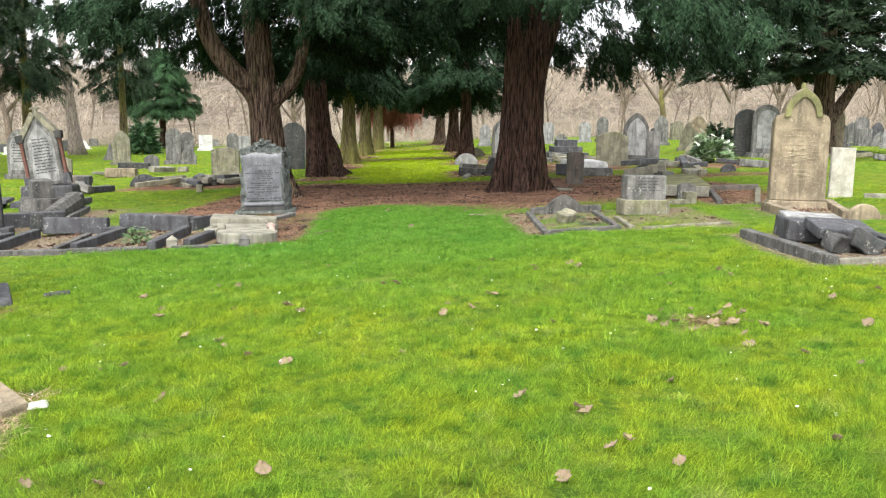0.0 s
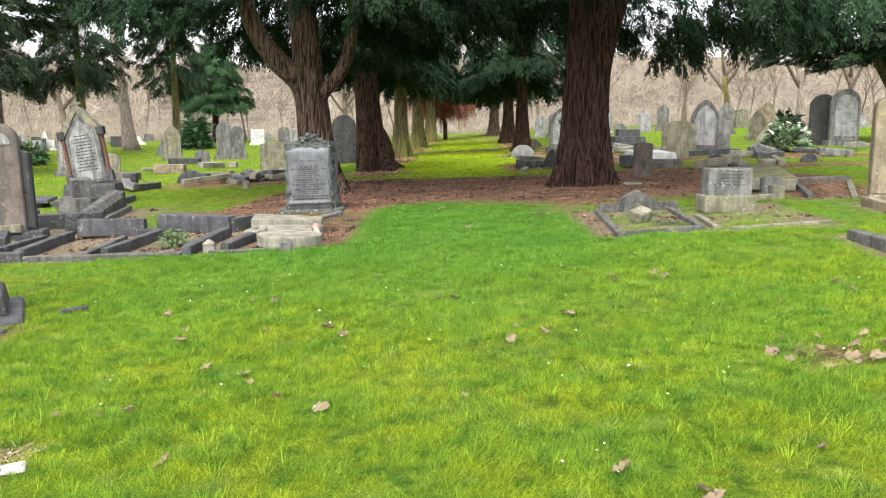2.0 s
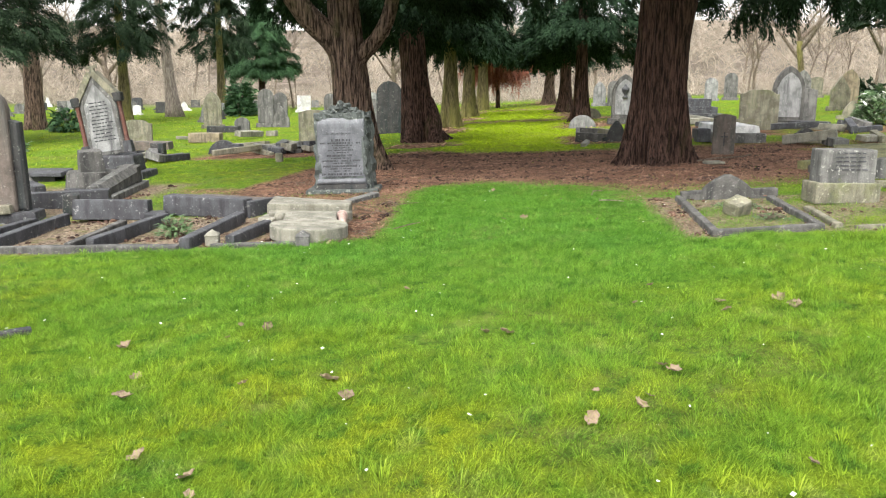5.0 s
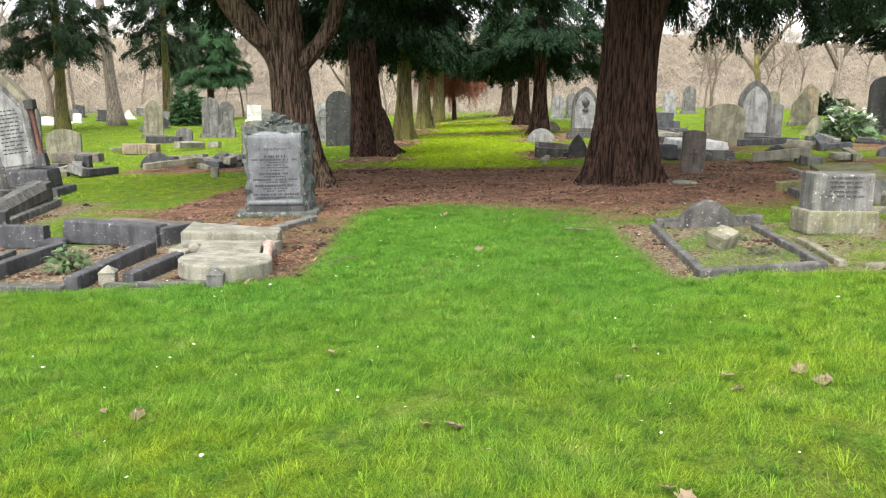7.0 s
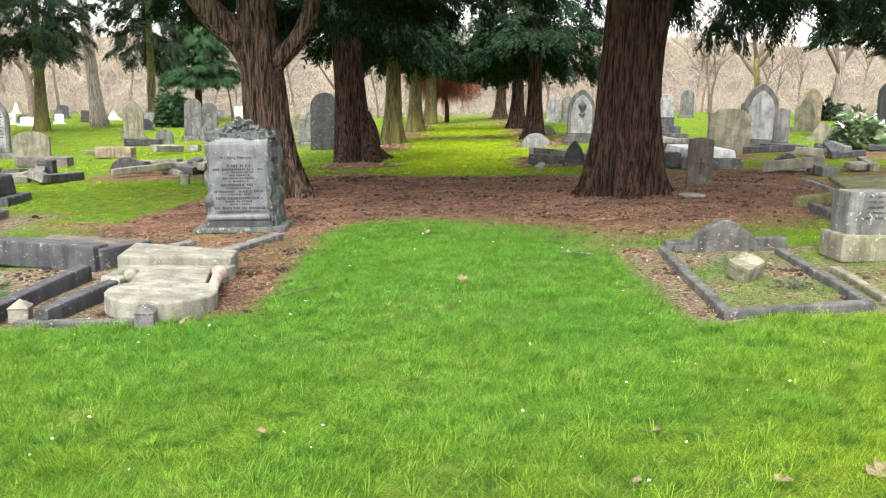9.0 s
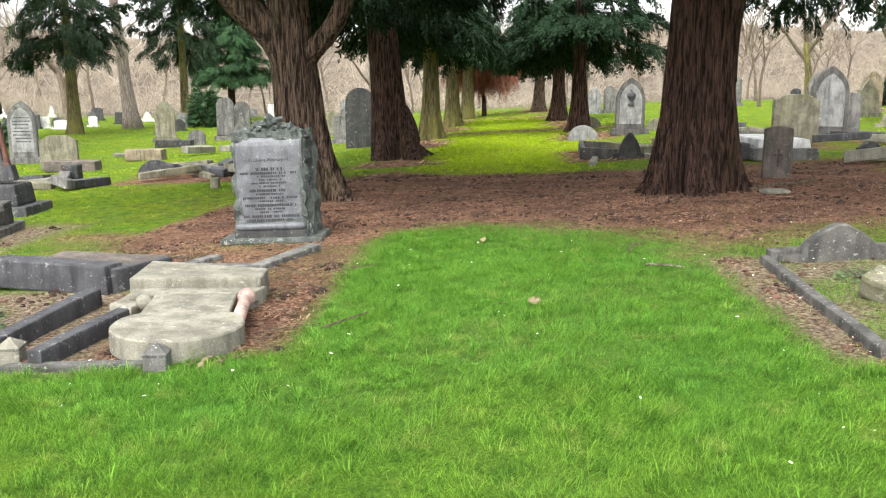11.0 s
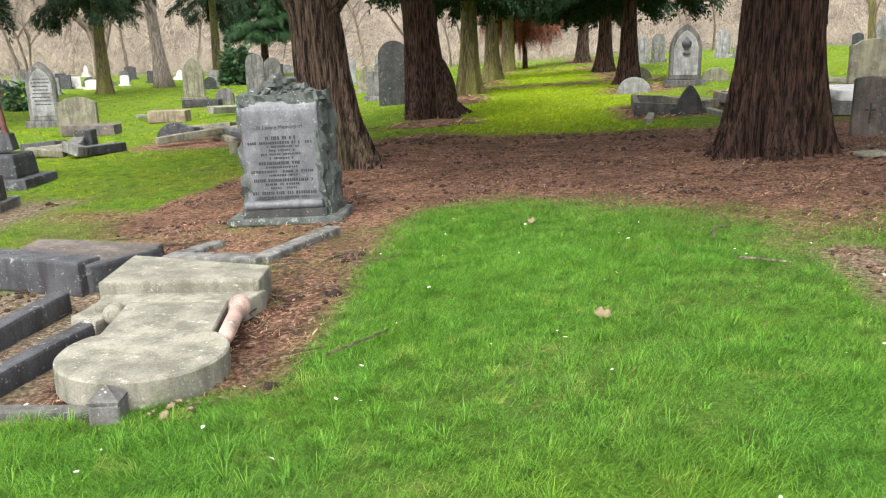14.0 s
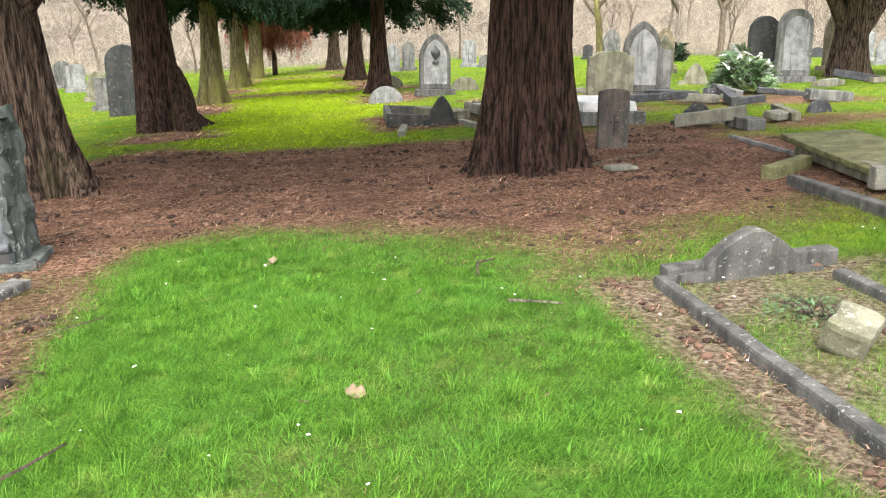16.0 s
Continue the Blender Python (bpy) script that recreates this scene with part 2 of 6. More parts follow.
M_WOODS = leafy("bare winter twigs", (0.17, 0.142, 0.105), (0.43, 0.37, 0.295), 0.9, 0.0)
M_LITTER = leafy("dead needles", (0.070, 0.034, 0.023), (0.36, 0.225, 0.15), 0.9, 0.0)
M_CLOD = leafy("matted needle clods", (0.020, 0.012, 0.009), (0.115, 0.066, 0.046), 0.95, 0.0)
M_DEADLEAF = leafy("dry curled leaf", (0.045, 0.028, 0.016), (0.22, 0.165, 0.11), 0.8, 0.1)
M_STRAW = leafy("dry straw stems", (0.20, 0.14, 0.085), (0.38, 0.30, 0.19), 0.8, 0.0)


def grass_colour(nt, gain=1.0):
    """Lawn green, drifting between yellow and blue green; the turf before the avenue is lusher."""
    p = place_coords(nt, (1, 1, 0))
    big = noise_node(nt, p, 0.33, 3)
    mid = noise_node(nt, p, 1.7, 4, 0.65)
    col = ramp(nt, big, [(0.36, (0.156 * gain, 0.234 * gain, 0.018 * gain)), (0.50, (0.190 * gain, 0.250 * gain, 0.016 * gain)), (0.62, (0.212 * gain, 0.260 * gain, 0.016 * gain))])
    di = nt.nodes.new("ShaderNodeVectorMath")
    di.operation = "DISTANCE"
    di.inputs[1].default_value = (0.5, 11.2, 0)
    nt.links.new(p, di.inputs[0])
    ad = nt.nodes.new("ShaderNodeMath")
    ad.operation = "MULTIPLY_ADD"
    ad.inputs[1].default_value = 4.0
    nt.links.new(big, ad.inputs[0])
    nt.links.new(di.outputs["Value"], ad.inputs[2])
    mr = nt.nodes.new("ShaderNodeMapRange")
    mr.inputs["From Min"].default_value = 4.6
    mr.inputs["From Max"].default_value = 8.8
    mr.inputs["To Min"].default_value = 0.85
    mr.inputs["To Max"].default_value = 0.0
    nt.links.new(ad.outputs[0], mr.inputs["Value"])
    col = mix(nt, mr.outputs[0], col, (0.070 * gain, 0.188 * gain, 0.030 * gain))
    col = mix(nt, ramp(nt, mid, [(0.40, (0, 0, 0)), (0.66, (0.8, 0.8, 0.8))]), col, (0.092 * gain, 0.190 * gain, 0.022 * gain))
    tuft = noise_node(nt, p, 6.0, 3, 0.6)
    col = mix(nt, ramp(nt, tuft, [(0.36, (0, 0, 0)), (0.50, (0.15, 0.15, 0.15)), (0.66, (0.85, 0.85, 0.85))]), col, (0.050 * gain, 0.120 * gain, 0.014 * gain))
    # avenue turf is yellower; its extra brightness is painted in against the crowns' shade
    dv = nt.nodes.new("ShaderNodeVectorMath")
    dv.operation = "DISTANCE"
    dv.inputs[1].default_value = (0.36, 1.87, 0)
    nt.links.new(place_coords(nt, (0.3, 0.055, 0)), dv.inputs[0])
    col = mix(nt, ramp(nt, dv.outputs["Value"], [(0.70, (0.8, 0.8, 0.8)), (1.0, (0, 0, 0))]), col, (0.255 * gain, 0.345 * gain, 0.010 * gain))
    pale = noise_node(nt, p, 3.3, 4, 0.7)
    return mix(nt, ramp(nt, pale, [(0.56, (0, 0, 0)), (0.72, (0.55, 0.55, 0.55))]), col, (0.25 * gain, 0.29 * gain, 0.075 * gain))


M_GRASS, _nt, _b = nodes_of("grass blades", 0.7, 0.10)
_ge = _nt.nodes.new("ShaderNodeNewGeometry")
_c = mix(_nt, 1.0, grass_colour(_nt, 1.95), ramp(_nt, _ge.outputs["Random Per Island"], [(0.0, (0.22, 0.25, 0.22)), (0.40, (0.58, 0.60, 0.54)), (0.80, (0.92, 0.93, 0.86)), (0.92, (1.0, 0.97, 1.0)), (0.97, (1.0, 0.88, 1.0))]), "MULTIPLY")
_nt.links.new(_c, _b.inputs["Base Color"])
_tr = _nt.nodes.new("ShaderNodeBsdfTranslucent")
_ms = _nt.nodes.new("ShaderNodeMixShader")
_ms.inputs[0].default_value = 0.4
_nt.links.new(_c, _tr.inputs[0])
_nt.links.new(_b.outputs[0], _ms.inputs[1])
_nt.links.new(_tr.outputs[0], _ms.inputs[2])
_nt.links.new(_ms.outputs[0], _nt.nodes["Material Output"].inputs[0])

M_GROUND, _nt, _b = nodes_of("lawn and needle litter", 0.95, 0.03)
_at = _nt.nodes.new("ShaderNodeAttribute")
_at.attribute_name = "litter"
_p = place_coords(_nt)
_fine = noise_node(_nt, _p, 26, 6, 0.75)
_soil = ramp(_nt, _fine, [(0.34, (0.030, 0.017, 0.013)), (0.48, (0.160, 0.082, 0.054)), (0.62, (0.36, 0.23, 0.155))])
_soil = mix(_nt, ramp(_nt, noise_node(_nt, _p, 1.3, 4), [(0.4, (0, 0, 0)), (0.65, (0.7, 0.7, 0.7))]), _soil, (0.075, 0.042, 0.030))
_soil = mix(_nt, ramp(_nt, noise_node(_nt, _p, 5.5, 5, 0.7), [(0.52, (0, 0, 0)), (0.64, (0.8, 0.8, 0.8))]), _soil, (0.045, 0.026, 0.019))
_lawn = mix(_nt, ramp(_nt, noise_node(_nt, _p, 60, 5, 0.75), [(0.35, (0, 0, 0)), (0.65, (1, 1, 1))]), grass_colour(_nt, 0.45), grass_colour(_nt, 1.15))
_plot = _nt.nodes.new("ShaderNodeAttribute")
_plot.attribute_name = "plot_earth"
_earth = ramp(_nt, _fine, [(0.34, (0.030, 0.024, 0.018)), (0.48, (0.145, 0.115, 0.082)), (0.64, (0.37, 0.31, 0.23))])
_earth = mix(_nt, ramp(_nt, noise_node(_nt, _p, 4.0, 5, 0.7), [(0.50, (0, 0, 0)), (0.66, (0.7, 0.7, 0.7))]), _earth, (0.11, 0.125, 0.04))
_soil = mix(_nt, _plot.outputs["Fac"], _soil, _earth)
_far = _nt.nodes.new("ShaderNodeAttribute")
_far.attribute_name = "woodland"
_base = mix(_nt, _at.outputs["Fac"], _lawn, _soil)
_wood = ramp(_nt, noise_node(_nt, _p, 0.35, 8, 0.8), [(0.35, (0.055, 0.052, 0.034)), (0.5, (0.13, 0.108, 0.084)), (0.65, (0.24, 0.20, 0.168))])
_wood = mix(_nt, ramp(_nt, noise_node(_nt, _p, 1.6, 6, 0.8), [(0.42, (0, 0, 0)), (0.62, (0.85, 0.85, 0.85))]), _wood, (0.075, 0.062, 0.046))
_nt.links.new(mix(_nt, _far.outputs["Fac"], _base, _wood), _b.inputs["Base Color"])
bump(_nt, _b, noise_node(_nt, _p, 12, 8, 0.75), 1.0, 0.07)


# ---------------- ground ----------------
def vnoise(x, y, s, seed=0.0):
    """Smooth noise in about -1 to 1, of plain waves, for arrays."""
    x, y = x / s + seed, y / s - seed * 1.7
    return (np.sin(x * 1.0 + 1.3 * np.sin(y * 0.9)) + np.sin(y * 1.15 + 1.7 * np.sin(x * 0.75 + 1.1)) + 0.6 * np.sin(2.3 * x - 1.9 * y + 0.7 * np.sin(3.1 * y)) + 0.4 * np.sin(4.7 * x + 5.3 * y)) / 3.0


def soft_box(x, y, x0, x1, y0, y1, e=0.25):
    dx = np.minimum(x - x0, x1 - x)
    dy = np.minimum(y - y0, y1 - y)
    return np.clip(np.minimum(dx, dy) / e + 0.5, 0, 1)


# plots and banks of bare earth: x0, x1, y0, y1, softness
BARE = [
    (-5.6, -1.0, 9.15, 11.4, 0.12), (-1.2, -0.30, 9.45, 12.3, 0.25), (2.85, 3.3, 8.9, 11.7, 0.3), (3.2, 6.0, 9.05, 11.7, 0.19),
    (5.35, 7.1, 5.9, 8.4, 0.25), (6.9, 8.3, 9.4, 11.3, 0.3), (-3.0, -0.25, 11.9, 14.2, 0.5), (-4.6, -2.45, 4.1, 5.6, 0.3), (-2.4, -1.0, 1.9, 2.9, 0.35),
    (-8.2, -4.6, 11.6, 15.4, 0.6), (6.5, 8.3, 11.8, 14.5, 0.4), (3.35, 3.75, 3.7, 4.1, 0.35),
    (2.4, 4.4, 21.0, 24.0, 0.6), (8.3, 11.8, 18.2, 19.6, 0.9), (8.6, 12.4, 21.6, 25.2, 1.0), (5.2, 8.0, 21.6, 26.5, 0.9), (4.0, 7.5, 17.6, 19.6, 0.8), (-6.8, -3.4, 20.5, 24.0, 0.6),
]


def litter(x, y):
    w1 = vnoise(x, y, 0.9) * 0.35 + vnoise(x, y, 0.28, 3.0) * 0.16
    front = np.interp(x, [-6, -3.6, -2.9, -1.0, -0.3, 0.2, 0.6, 1.1, 1.6, 2.5, 3.0, 4.5, 7.0, 9], [15.5, 13.3, 12.2, 12.0, 13.5, 14.0, 14.0, 13.6, 13.2, 12.2, 11.9, 12.3, 13.0, 16.0])
    back = np.interp(x, [-6, -3.4, -2.6, -1.0, 0.0, 1.5, 3.0, 5.5, 8.0, 9], [14.5, 14.5, 19.5, 21.0, 19.9, 19.4, 19.6, 18.8, 17.0, 15.0])
    m = np.clip(np.minimum((y - front) / 1.7 + 0.35, (back - y) / 0.5 + 0.5) + w1, 0, 1)
    for x0, x1, y0, y1, e in BARE:
        m = np.maximum(m, np.clip(soft_box(x, y, x0, x1, y0, y1, e) + w1 * 0.7 * (e > 0.15), 0, 1) * (np.clip(0.86 + 0.5 * vnoise(x, y, 0.25, 4.0), 0.35, 1) if e == 0.19 else 1))
    for tx in (-1.3, 3.5):
        d = np.hypot((x - tx) / 1.25, ((y - 3) % 7.5 - 3.75) / 2.6) + w1
        m = np.maximum(m, np.clip((1.0 - d) * 2.0, 0, 1) * (y > 22) * (y < 60))
    for yc in (33.5, 44.5, 54):
        m = np.maximum(m, np.clip(1.3 - np.abs(y - yc - w1) / 0.9, 0, 1) * (x > -2.5) * (x < 5) * 0.85)
    return m


def axis_steps(lo, hi, step, far_lo, far_hi, grow=1.16):
    a = list(np.arange(lo, hi, step))
    s, v = step, a[-1]
    while v < far_hi:
        s *= grow
        v += s
        a.append(v)
    s, v, b = step, lo, []
    while v > far_lo:
        s *= grow
        v -= s
        b.append(v)
    return np.array(b[::-1] + a)


gx = axis_steps(-9, 11, 0.16, -900, 900)
gy = axis_steps(-3, 24, 0.16, -900, 1500)
GX, GY = np.meshgrid(gx, gy)
hill = (1 + 0.10 * vnoise(GX, GY, 14.0, 5.0)) * np.clip((GY - 78) / 60, 0, 1) ** 1.2 * 9.5 + np.clip((-GX - 60) / 60, 0, 1) * 5 + np.clip((GX - 70) / 60, 0, 1) * 5
GZ = gza(GX, GY) + 0.012 * vnoise(GX, GY, 0.5) + 0.008 * vnoise(GX, GY, 0.15, 2.0) + hill
LIT = litter(GX, GY)
GZ = GZ - 0.015 * LIT
ny, nx = GX.shape
idx = np.arange(nx * ny).reshape(ny, nx)
quads = np.stack([idx[:-1, :-1], idx[:-1, 1:], idx[1:, 1:], idx[1:, :-1]], -1).reshape(-1, 4)
me = mesh_of("ground", np.stack([GX, GY, GZ], -1).reshape(-1, 3), tris=quads, smooth=True)
me.attributes.new("litter", "FLOAT", "POINT").data.foreach_set("value", LIT.ravel().astype(np.float32))
plot = np.maximum(np.maximum(soft_box(GX, GY, -5.7, -1.55, 9.0, 11.5), soft_box(GX, GY, 2.8, 6.2, 8.9, 11.8)), np.maximum(soft_box(GX, GY, 5.2, 8.7, 5.9, 12.3), soft_box(GX, GY, -8.4, -4.5, 11.5, 15.5)))
me.attributes.new("plot_earth", "FLOAT", "POINT").data.foreach_set("value", (0.85 * plot).ravel().astype(np.float32))
wood = np.clip(np.maximum((GY - 60) / 8, np.maximum((-GX - 42) / 10, (GX - 48) / 10)), 0, 1)
me.attributes.new("woodland", "FLOAT", "POINT").data.foreach_set("value", wood.ravel().astype(np.float32))
tagged(part("ground", me, M_GROUND), "mown cemetery lawn with brown needle litter under trees", "ground", kind="structure")


# ---------------- trees ----------------
def tube(path, radii, sides=8, flute=0.0, seed=0, cap=True, lobes=9):
    """A round limb along a path; flute gives it the ribs of a big trunk."""
    path = [Vector(p) for p in path]
    verts, faces = [], []
    for i, p in enumerate(path):
        d = (path[min(i + 1, len(path) - 1)] - path[max(i - 1, 0)]).normalized()
        if i == 0:
            u = d.orthogonal() if abs(d.z) < 0.9 else Vector((1, 0, 0))
        u = (u - d * u.dot(d)).normalized()
        v = d.cross(u)
        for k in range(sides):
            a = 2 * math.pi * k / sides
            r = radii[i]
            if flute:
                f = 0.5 * math.sin(lobes * a + seed + 0.5 * math.sin(p.z * 1.3 + seed)) + 0.35 * math.sin((lobes * 2 + 3) * a + 2 * seed + p.z * 0.5) + 0.9 * noise.noise(Vector((math.cos(a) * 3, math.sin(a) * 3, p.z * 0.45 + seed))) + 0.9 * abs(noise.noise(Vector((math.cos(a) * 13, math.sin(a) * 13, p.z * 0.9 + seed)))) - 0.3 + 1.1 * math.exp(-max(p.z, 0) * 3.5) * math.sin(5 * a + seed * 2)
                r *= 1 + flute * f * (1.0 + 1.2 * math.exp(-max(p.z, 0) * 1.6))
            verts.append(p + u * (math.cos(a) * r) + v * (math.sin(a) * r))
    for i in range(len(path) - 1):
        for k in range(sides):
            faces.append((i * sides + k, i * sides + (k + 1) % sides, (i + 1) * sides + (k + 1) % sides, (i + 1) * sides + k))
    if cap:
        faces.append(tuple(range((len(path) - 1) * sides, len(path) * sides)))
        faces.append(tuple(range(sides))[::-1])
    return verts, faces


def tube_mesh(name, path, radii, sides=8, flute=0.0, seed=0, lobes=9):
    v, f = tube(path, radii, sides, flute, seed, True, lobes)
    return mesh_of(name, v, faces=f, smooth=True)


def spray_template(pairs=7, droop=0.55, slim=0.10, length=0.34):
    """One flat drooping spray of leaflets along x, 1 long."""
    v, f = [], []
    for i in range(pairs):
        s = 0.08 + 0.92 * i / (pairs - 1)
        z = -droop * s * s
        ln = length * (1.05 - 0.6 * s)
        for side in (-1, 1):
            b = np.array((s, 0, z))
            d = np.array((0.62, side * 0.72, -0.40))
            d /= np.linalg.norm(d)
            w = np.array((d[1], -d[0], 0.0)) * slim
            n = len(v)
            v += [b, b + d * ln * 0.5 + w * ln * 2.2, b + d * ln, b + d * ln * 0.5 - w * ln * 2.2]
            f.append((n, n + 1, n + 2, n + 3))
    return np.array(v), np.array(f)


def spread(template, pos, az, pitch, roll, size):
    """Copies of a template, set out as one mesh."""
    tv, tf = template
    ca, sa, cp, sp, cr, sr = np.cos(az), np.sin(az), np.cos(pitch), np.sin(pitch), np.cos(roll), np.sin(roll)
    x, y, z = tv[:, 0], tv[:, 1], tv[:, 2]
    y1 = cr[:, None] * y - sr[:, None] * z
    z1 = sr[:, None] * y + cr[:, None] * z
    x2 = cp[:, None] * x - sp[:, None] * z1
    z2 = sp[:, None] * x + cp[:, None] * z1
    x3 = ca[:, None] * x2 - sa[:, None] * y1
    y3 = sa[:, None] * x2 + ca[:, None] * y1
    V = np.stack([x3, y3, z2], -1) * size[:, None, None] + pos[:, None, :]
    n = len(pos)
    F = (tf[None] + (np.arange(n) * len(tv))[:, None, None]).reshape(-1, tf.shape[1])
    return V.reshape(-1, 3), F


def fan_template(seed, pairs, droop, slim, length):
    """A flat drooping fan of kite-shaped leaflets, uneven in length, set and droop."""
    rr = random.Random(seed)
    v, f = [], []
    for i in range(pairs):
        s = 0.05 + 0.9 * i / (pairs - 1)
        for side in (-1, 1):
            b = np.array((s + rr.uniform(-0.05, 0.05), 0.0, -droop * s * s + rr.uniform(-0.04, 0.04)))
            d = np.array((rr.uniform(0.55, 1.0), side * rr.uniform(0.25, 0.75), rr.uniform(-0.5, 0.05)))
            d /= np.linalg.norm(d)
            ln = length * rr.uniform(0.7, 1.25) * (1.1 - 0.45 * s)
            w = np.cross(d, np.array((rr.uniform(-0.3, 0.3), rr.uniform(-0.3, 0.3), 1.0)))
            w = w / np.linalg.norm(w) * slim * ln
            n = len(v)
            v += [b, b + d * ln * 0.6 + w, b + d * ln, b + d * ln * 0.6 - w]
            f.append((n, n + 1, n + 2, n + 3))
    return np.array(v), np.array(f)


SPRAY = spray_template()
TUFT = spray_template(6, 0.25, 0.16, 0.42)
FANS = [fan_template(s, 6, 0.35, 0.17, 0.42) for s in (1, 2, 3, 4)]
TUFTS = [fan_template(s, 5, 0.05, 0.20, 0.46) for s in (5, 6, 7, 8)]


def crown_mesh(name, seed, clumps, radius, bottom, top, per=26, size=0.34, reach=0.9, hang=0.7, template=FANS, front=0.0, dense_low=2.0, shape="flat"):
    """A crown of drooping boughs. bottom: pairs of x and the height at which the foliage ends there; front: how much
    higher it ends before the trunk. Returns the foliage and the lines of the limbs."""
    r = np.random.default_rng(seed)
    a = r.uniform(0, 2 * math.pi, clumps)
    q = radius * np.sqrt(r.uniform(0.03, 1, clumps))
    u = r.random(clumps) ** dense_low
    x, y = np.cos(a) * q, np.sin(a) * q
    low = np.interp(x, [p[0] for p in bottom], [p[1] for p in bottom])
    low = low + 0.28 * vnoise(x, y, 0.55, seed * 0.37) + 0.22 * vnoise(x, y, 0.2, seed * 0.21)
    if front:
        low = low + front * np.clip(1.6 - np.abs(x + 0.4) / 1.3, 0, 1) * np.clip(0.9 - y / 0.8, 0, 1)
    z = low + 0.25 + (top - low) * u
    k = 1 - 0.7 * np.clip((z - low) / np.maximum(top - low, 0.5), 0, 1) ** 1.3
    if shape == "dome":
        k = np.sqrt(np.clip(1 - (np.clip((z - low) / np.maximum(top - low, 0.5), 0, 1)) ** 1.6, 0.03, 1))
    x, y = x * k, y * k
    pos, az, pit = [], [], []
    paths = []
    for i in range(clumps):
        n = int(per * r.uniform(0.7, 1.3))
        s = r.uniform(0, 1, n) ** 0.8
        h = a[i] + r.normal(0, 0.4)
        c, sn = math.cos(h), math.sin(h)
        side = r.normal(0, 0.24, n) * (0.45 + 0.55 * (1 - s)) * reach
        p = np.stack([x[i] + (s - 0.6) * reach * c - side * sn, y[i] + (s - 0.6) * reach * sn + side * c, z[i] + reach * (0.12 - hang * 0.55 * s * s) - 0.25 * np.abs(side) + r.normal(0, 0.06, n)], -1)
        pos.append(p)
        az.append(h + side / reach * 1.6 + r.normal(0, 0.35, n))
        pit.append(-hang * (0.35 + 0.8 * s) + r.normal(0, 0.22, n))
        if i % 9 == 0 and z[i] - low[i] > 1.3:
            h0 = z[i] - 0.25 - 0.12 * q[i]
            paths.append([np.array((x[i] * t, y[i] * t, h0 + (z[i] - h0) * math.sin(t * 1.57))) for t in np.linspace(0.02, 1, 6)])
    pos, az, pit = np.concatenate(pos), np.concatenate(az), np.concatenate(pit)
    n = len(pos)
    pick = r.integers(0, len(template), n)
    vs, fs, k = [], [], 0
    for i, tp in enumerate(template):
        m = pick == i
        c = int(m.sum())
        v, f = spread(tp, pos[m], az[m], pit[m], r.normal(0, 0.45, c), r.uniform(0.6, 1.3, c) * size)
        vs.append(v)
        fs.append(f + k)
        k += len(v)
    return mesh_of(name, np.concatenate(vs), tris=np.concatenate(fs)), paths


def limbs_mesh(name, paths, r0):
    vs, fs = [], []
    for p in paths:
        v, f = tube(p, [r0 * (1 - 0.88 * i / (len(p) - 1)) for i in range(len(p))], 6)
        n = len(vs)
        vs += v
        fs += [tuple(i + n for i in q) for q in f]
    return mesh_of(name, vs, faces=fs, smooth=True)


def trunk_path(h, lean, wob, r, n=38):
    return [(lean[0] * t + wob * math.sin(3.1 * t + r) * t, lean[1] * t + wob * math.cos(2.3 * t + r) * t, -0.25 + (h + 0.25) * t ** 1.45) for t in np.linspace(0, 1, n)]


def smooth(pts, n=14):
    """More points along a bent line, rounding its corners."""
    q = np.array(pts, dtype=float)
    for _ in range(2):
        a, c = q[:-1] * 0.75 + q[1:] * 0.25, q[:-1] * 0.25 + q[1:] * 0.75
        q = np.concatenate([q[:1], np.stack([a, c], 1).reshape(-1, 3), q[-1:]])
    return [tuple(v) for v in q]


def trunk_radii(r_base, r_mid, h, path):
    out = []
    for p in path:
        z = max(0, p[2])
        out.append(r_mid * (1 - 0.82 * z / h) + (r_base - r_mid) * math.exp(-z * 1.7) + (0.04 if p[2] < 0 else 0))
    return out


def conifer(x, y, r_base, r_mid, h, crown, label, bark_mat=None, leaf=None, lean=(0, 0), wob=0.05, seed=1, extra=(), sides=48, lobes=9, flute=0.11, group="avenue trees"):
    t = thing("conifer_tree", label, "tree", pose(x, y, gz(x)), group)
    path = trunk_path(h, lean, wob, seed)
    bole = part("trunk", tube_mesh("trunk", path, trunk_radii(r_base, r_mid, h, path), sides, flute, seed, lobes), bark_mat or M_BARK_DARK, t)
    for pts, r0, r1 in extra:
        pts = smooth(pts)
        part("bough", tube_mesh("bough", pts, [r0 + (r1 - r0) * i / (len(pts) - 1) for i in range(len(pts))], 16, 0.06, seed), bark_mat or M_BARK_DARK, bole)
    cm, paths = crown
    tagged(part("limb_frame", limbs_mesh("limb_frame", paths, 0.035), bark_mat or M_BARK_DARK, t), kind="stuff")
    part("crown", cm, leaf or M_NEEDLE, t)
    return t


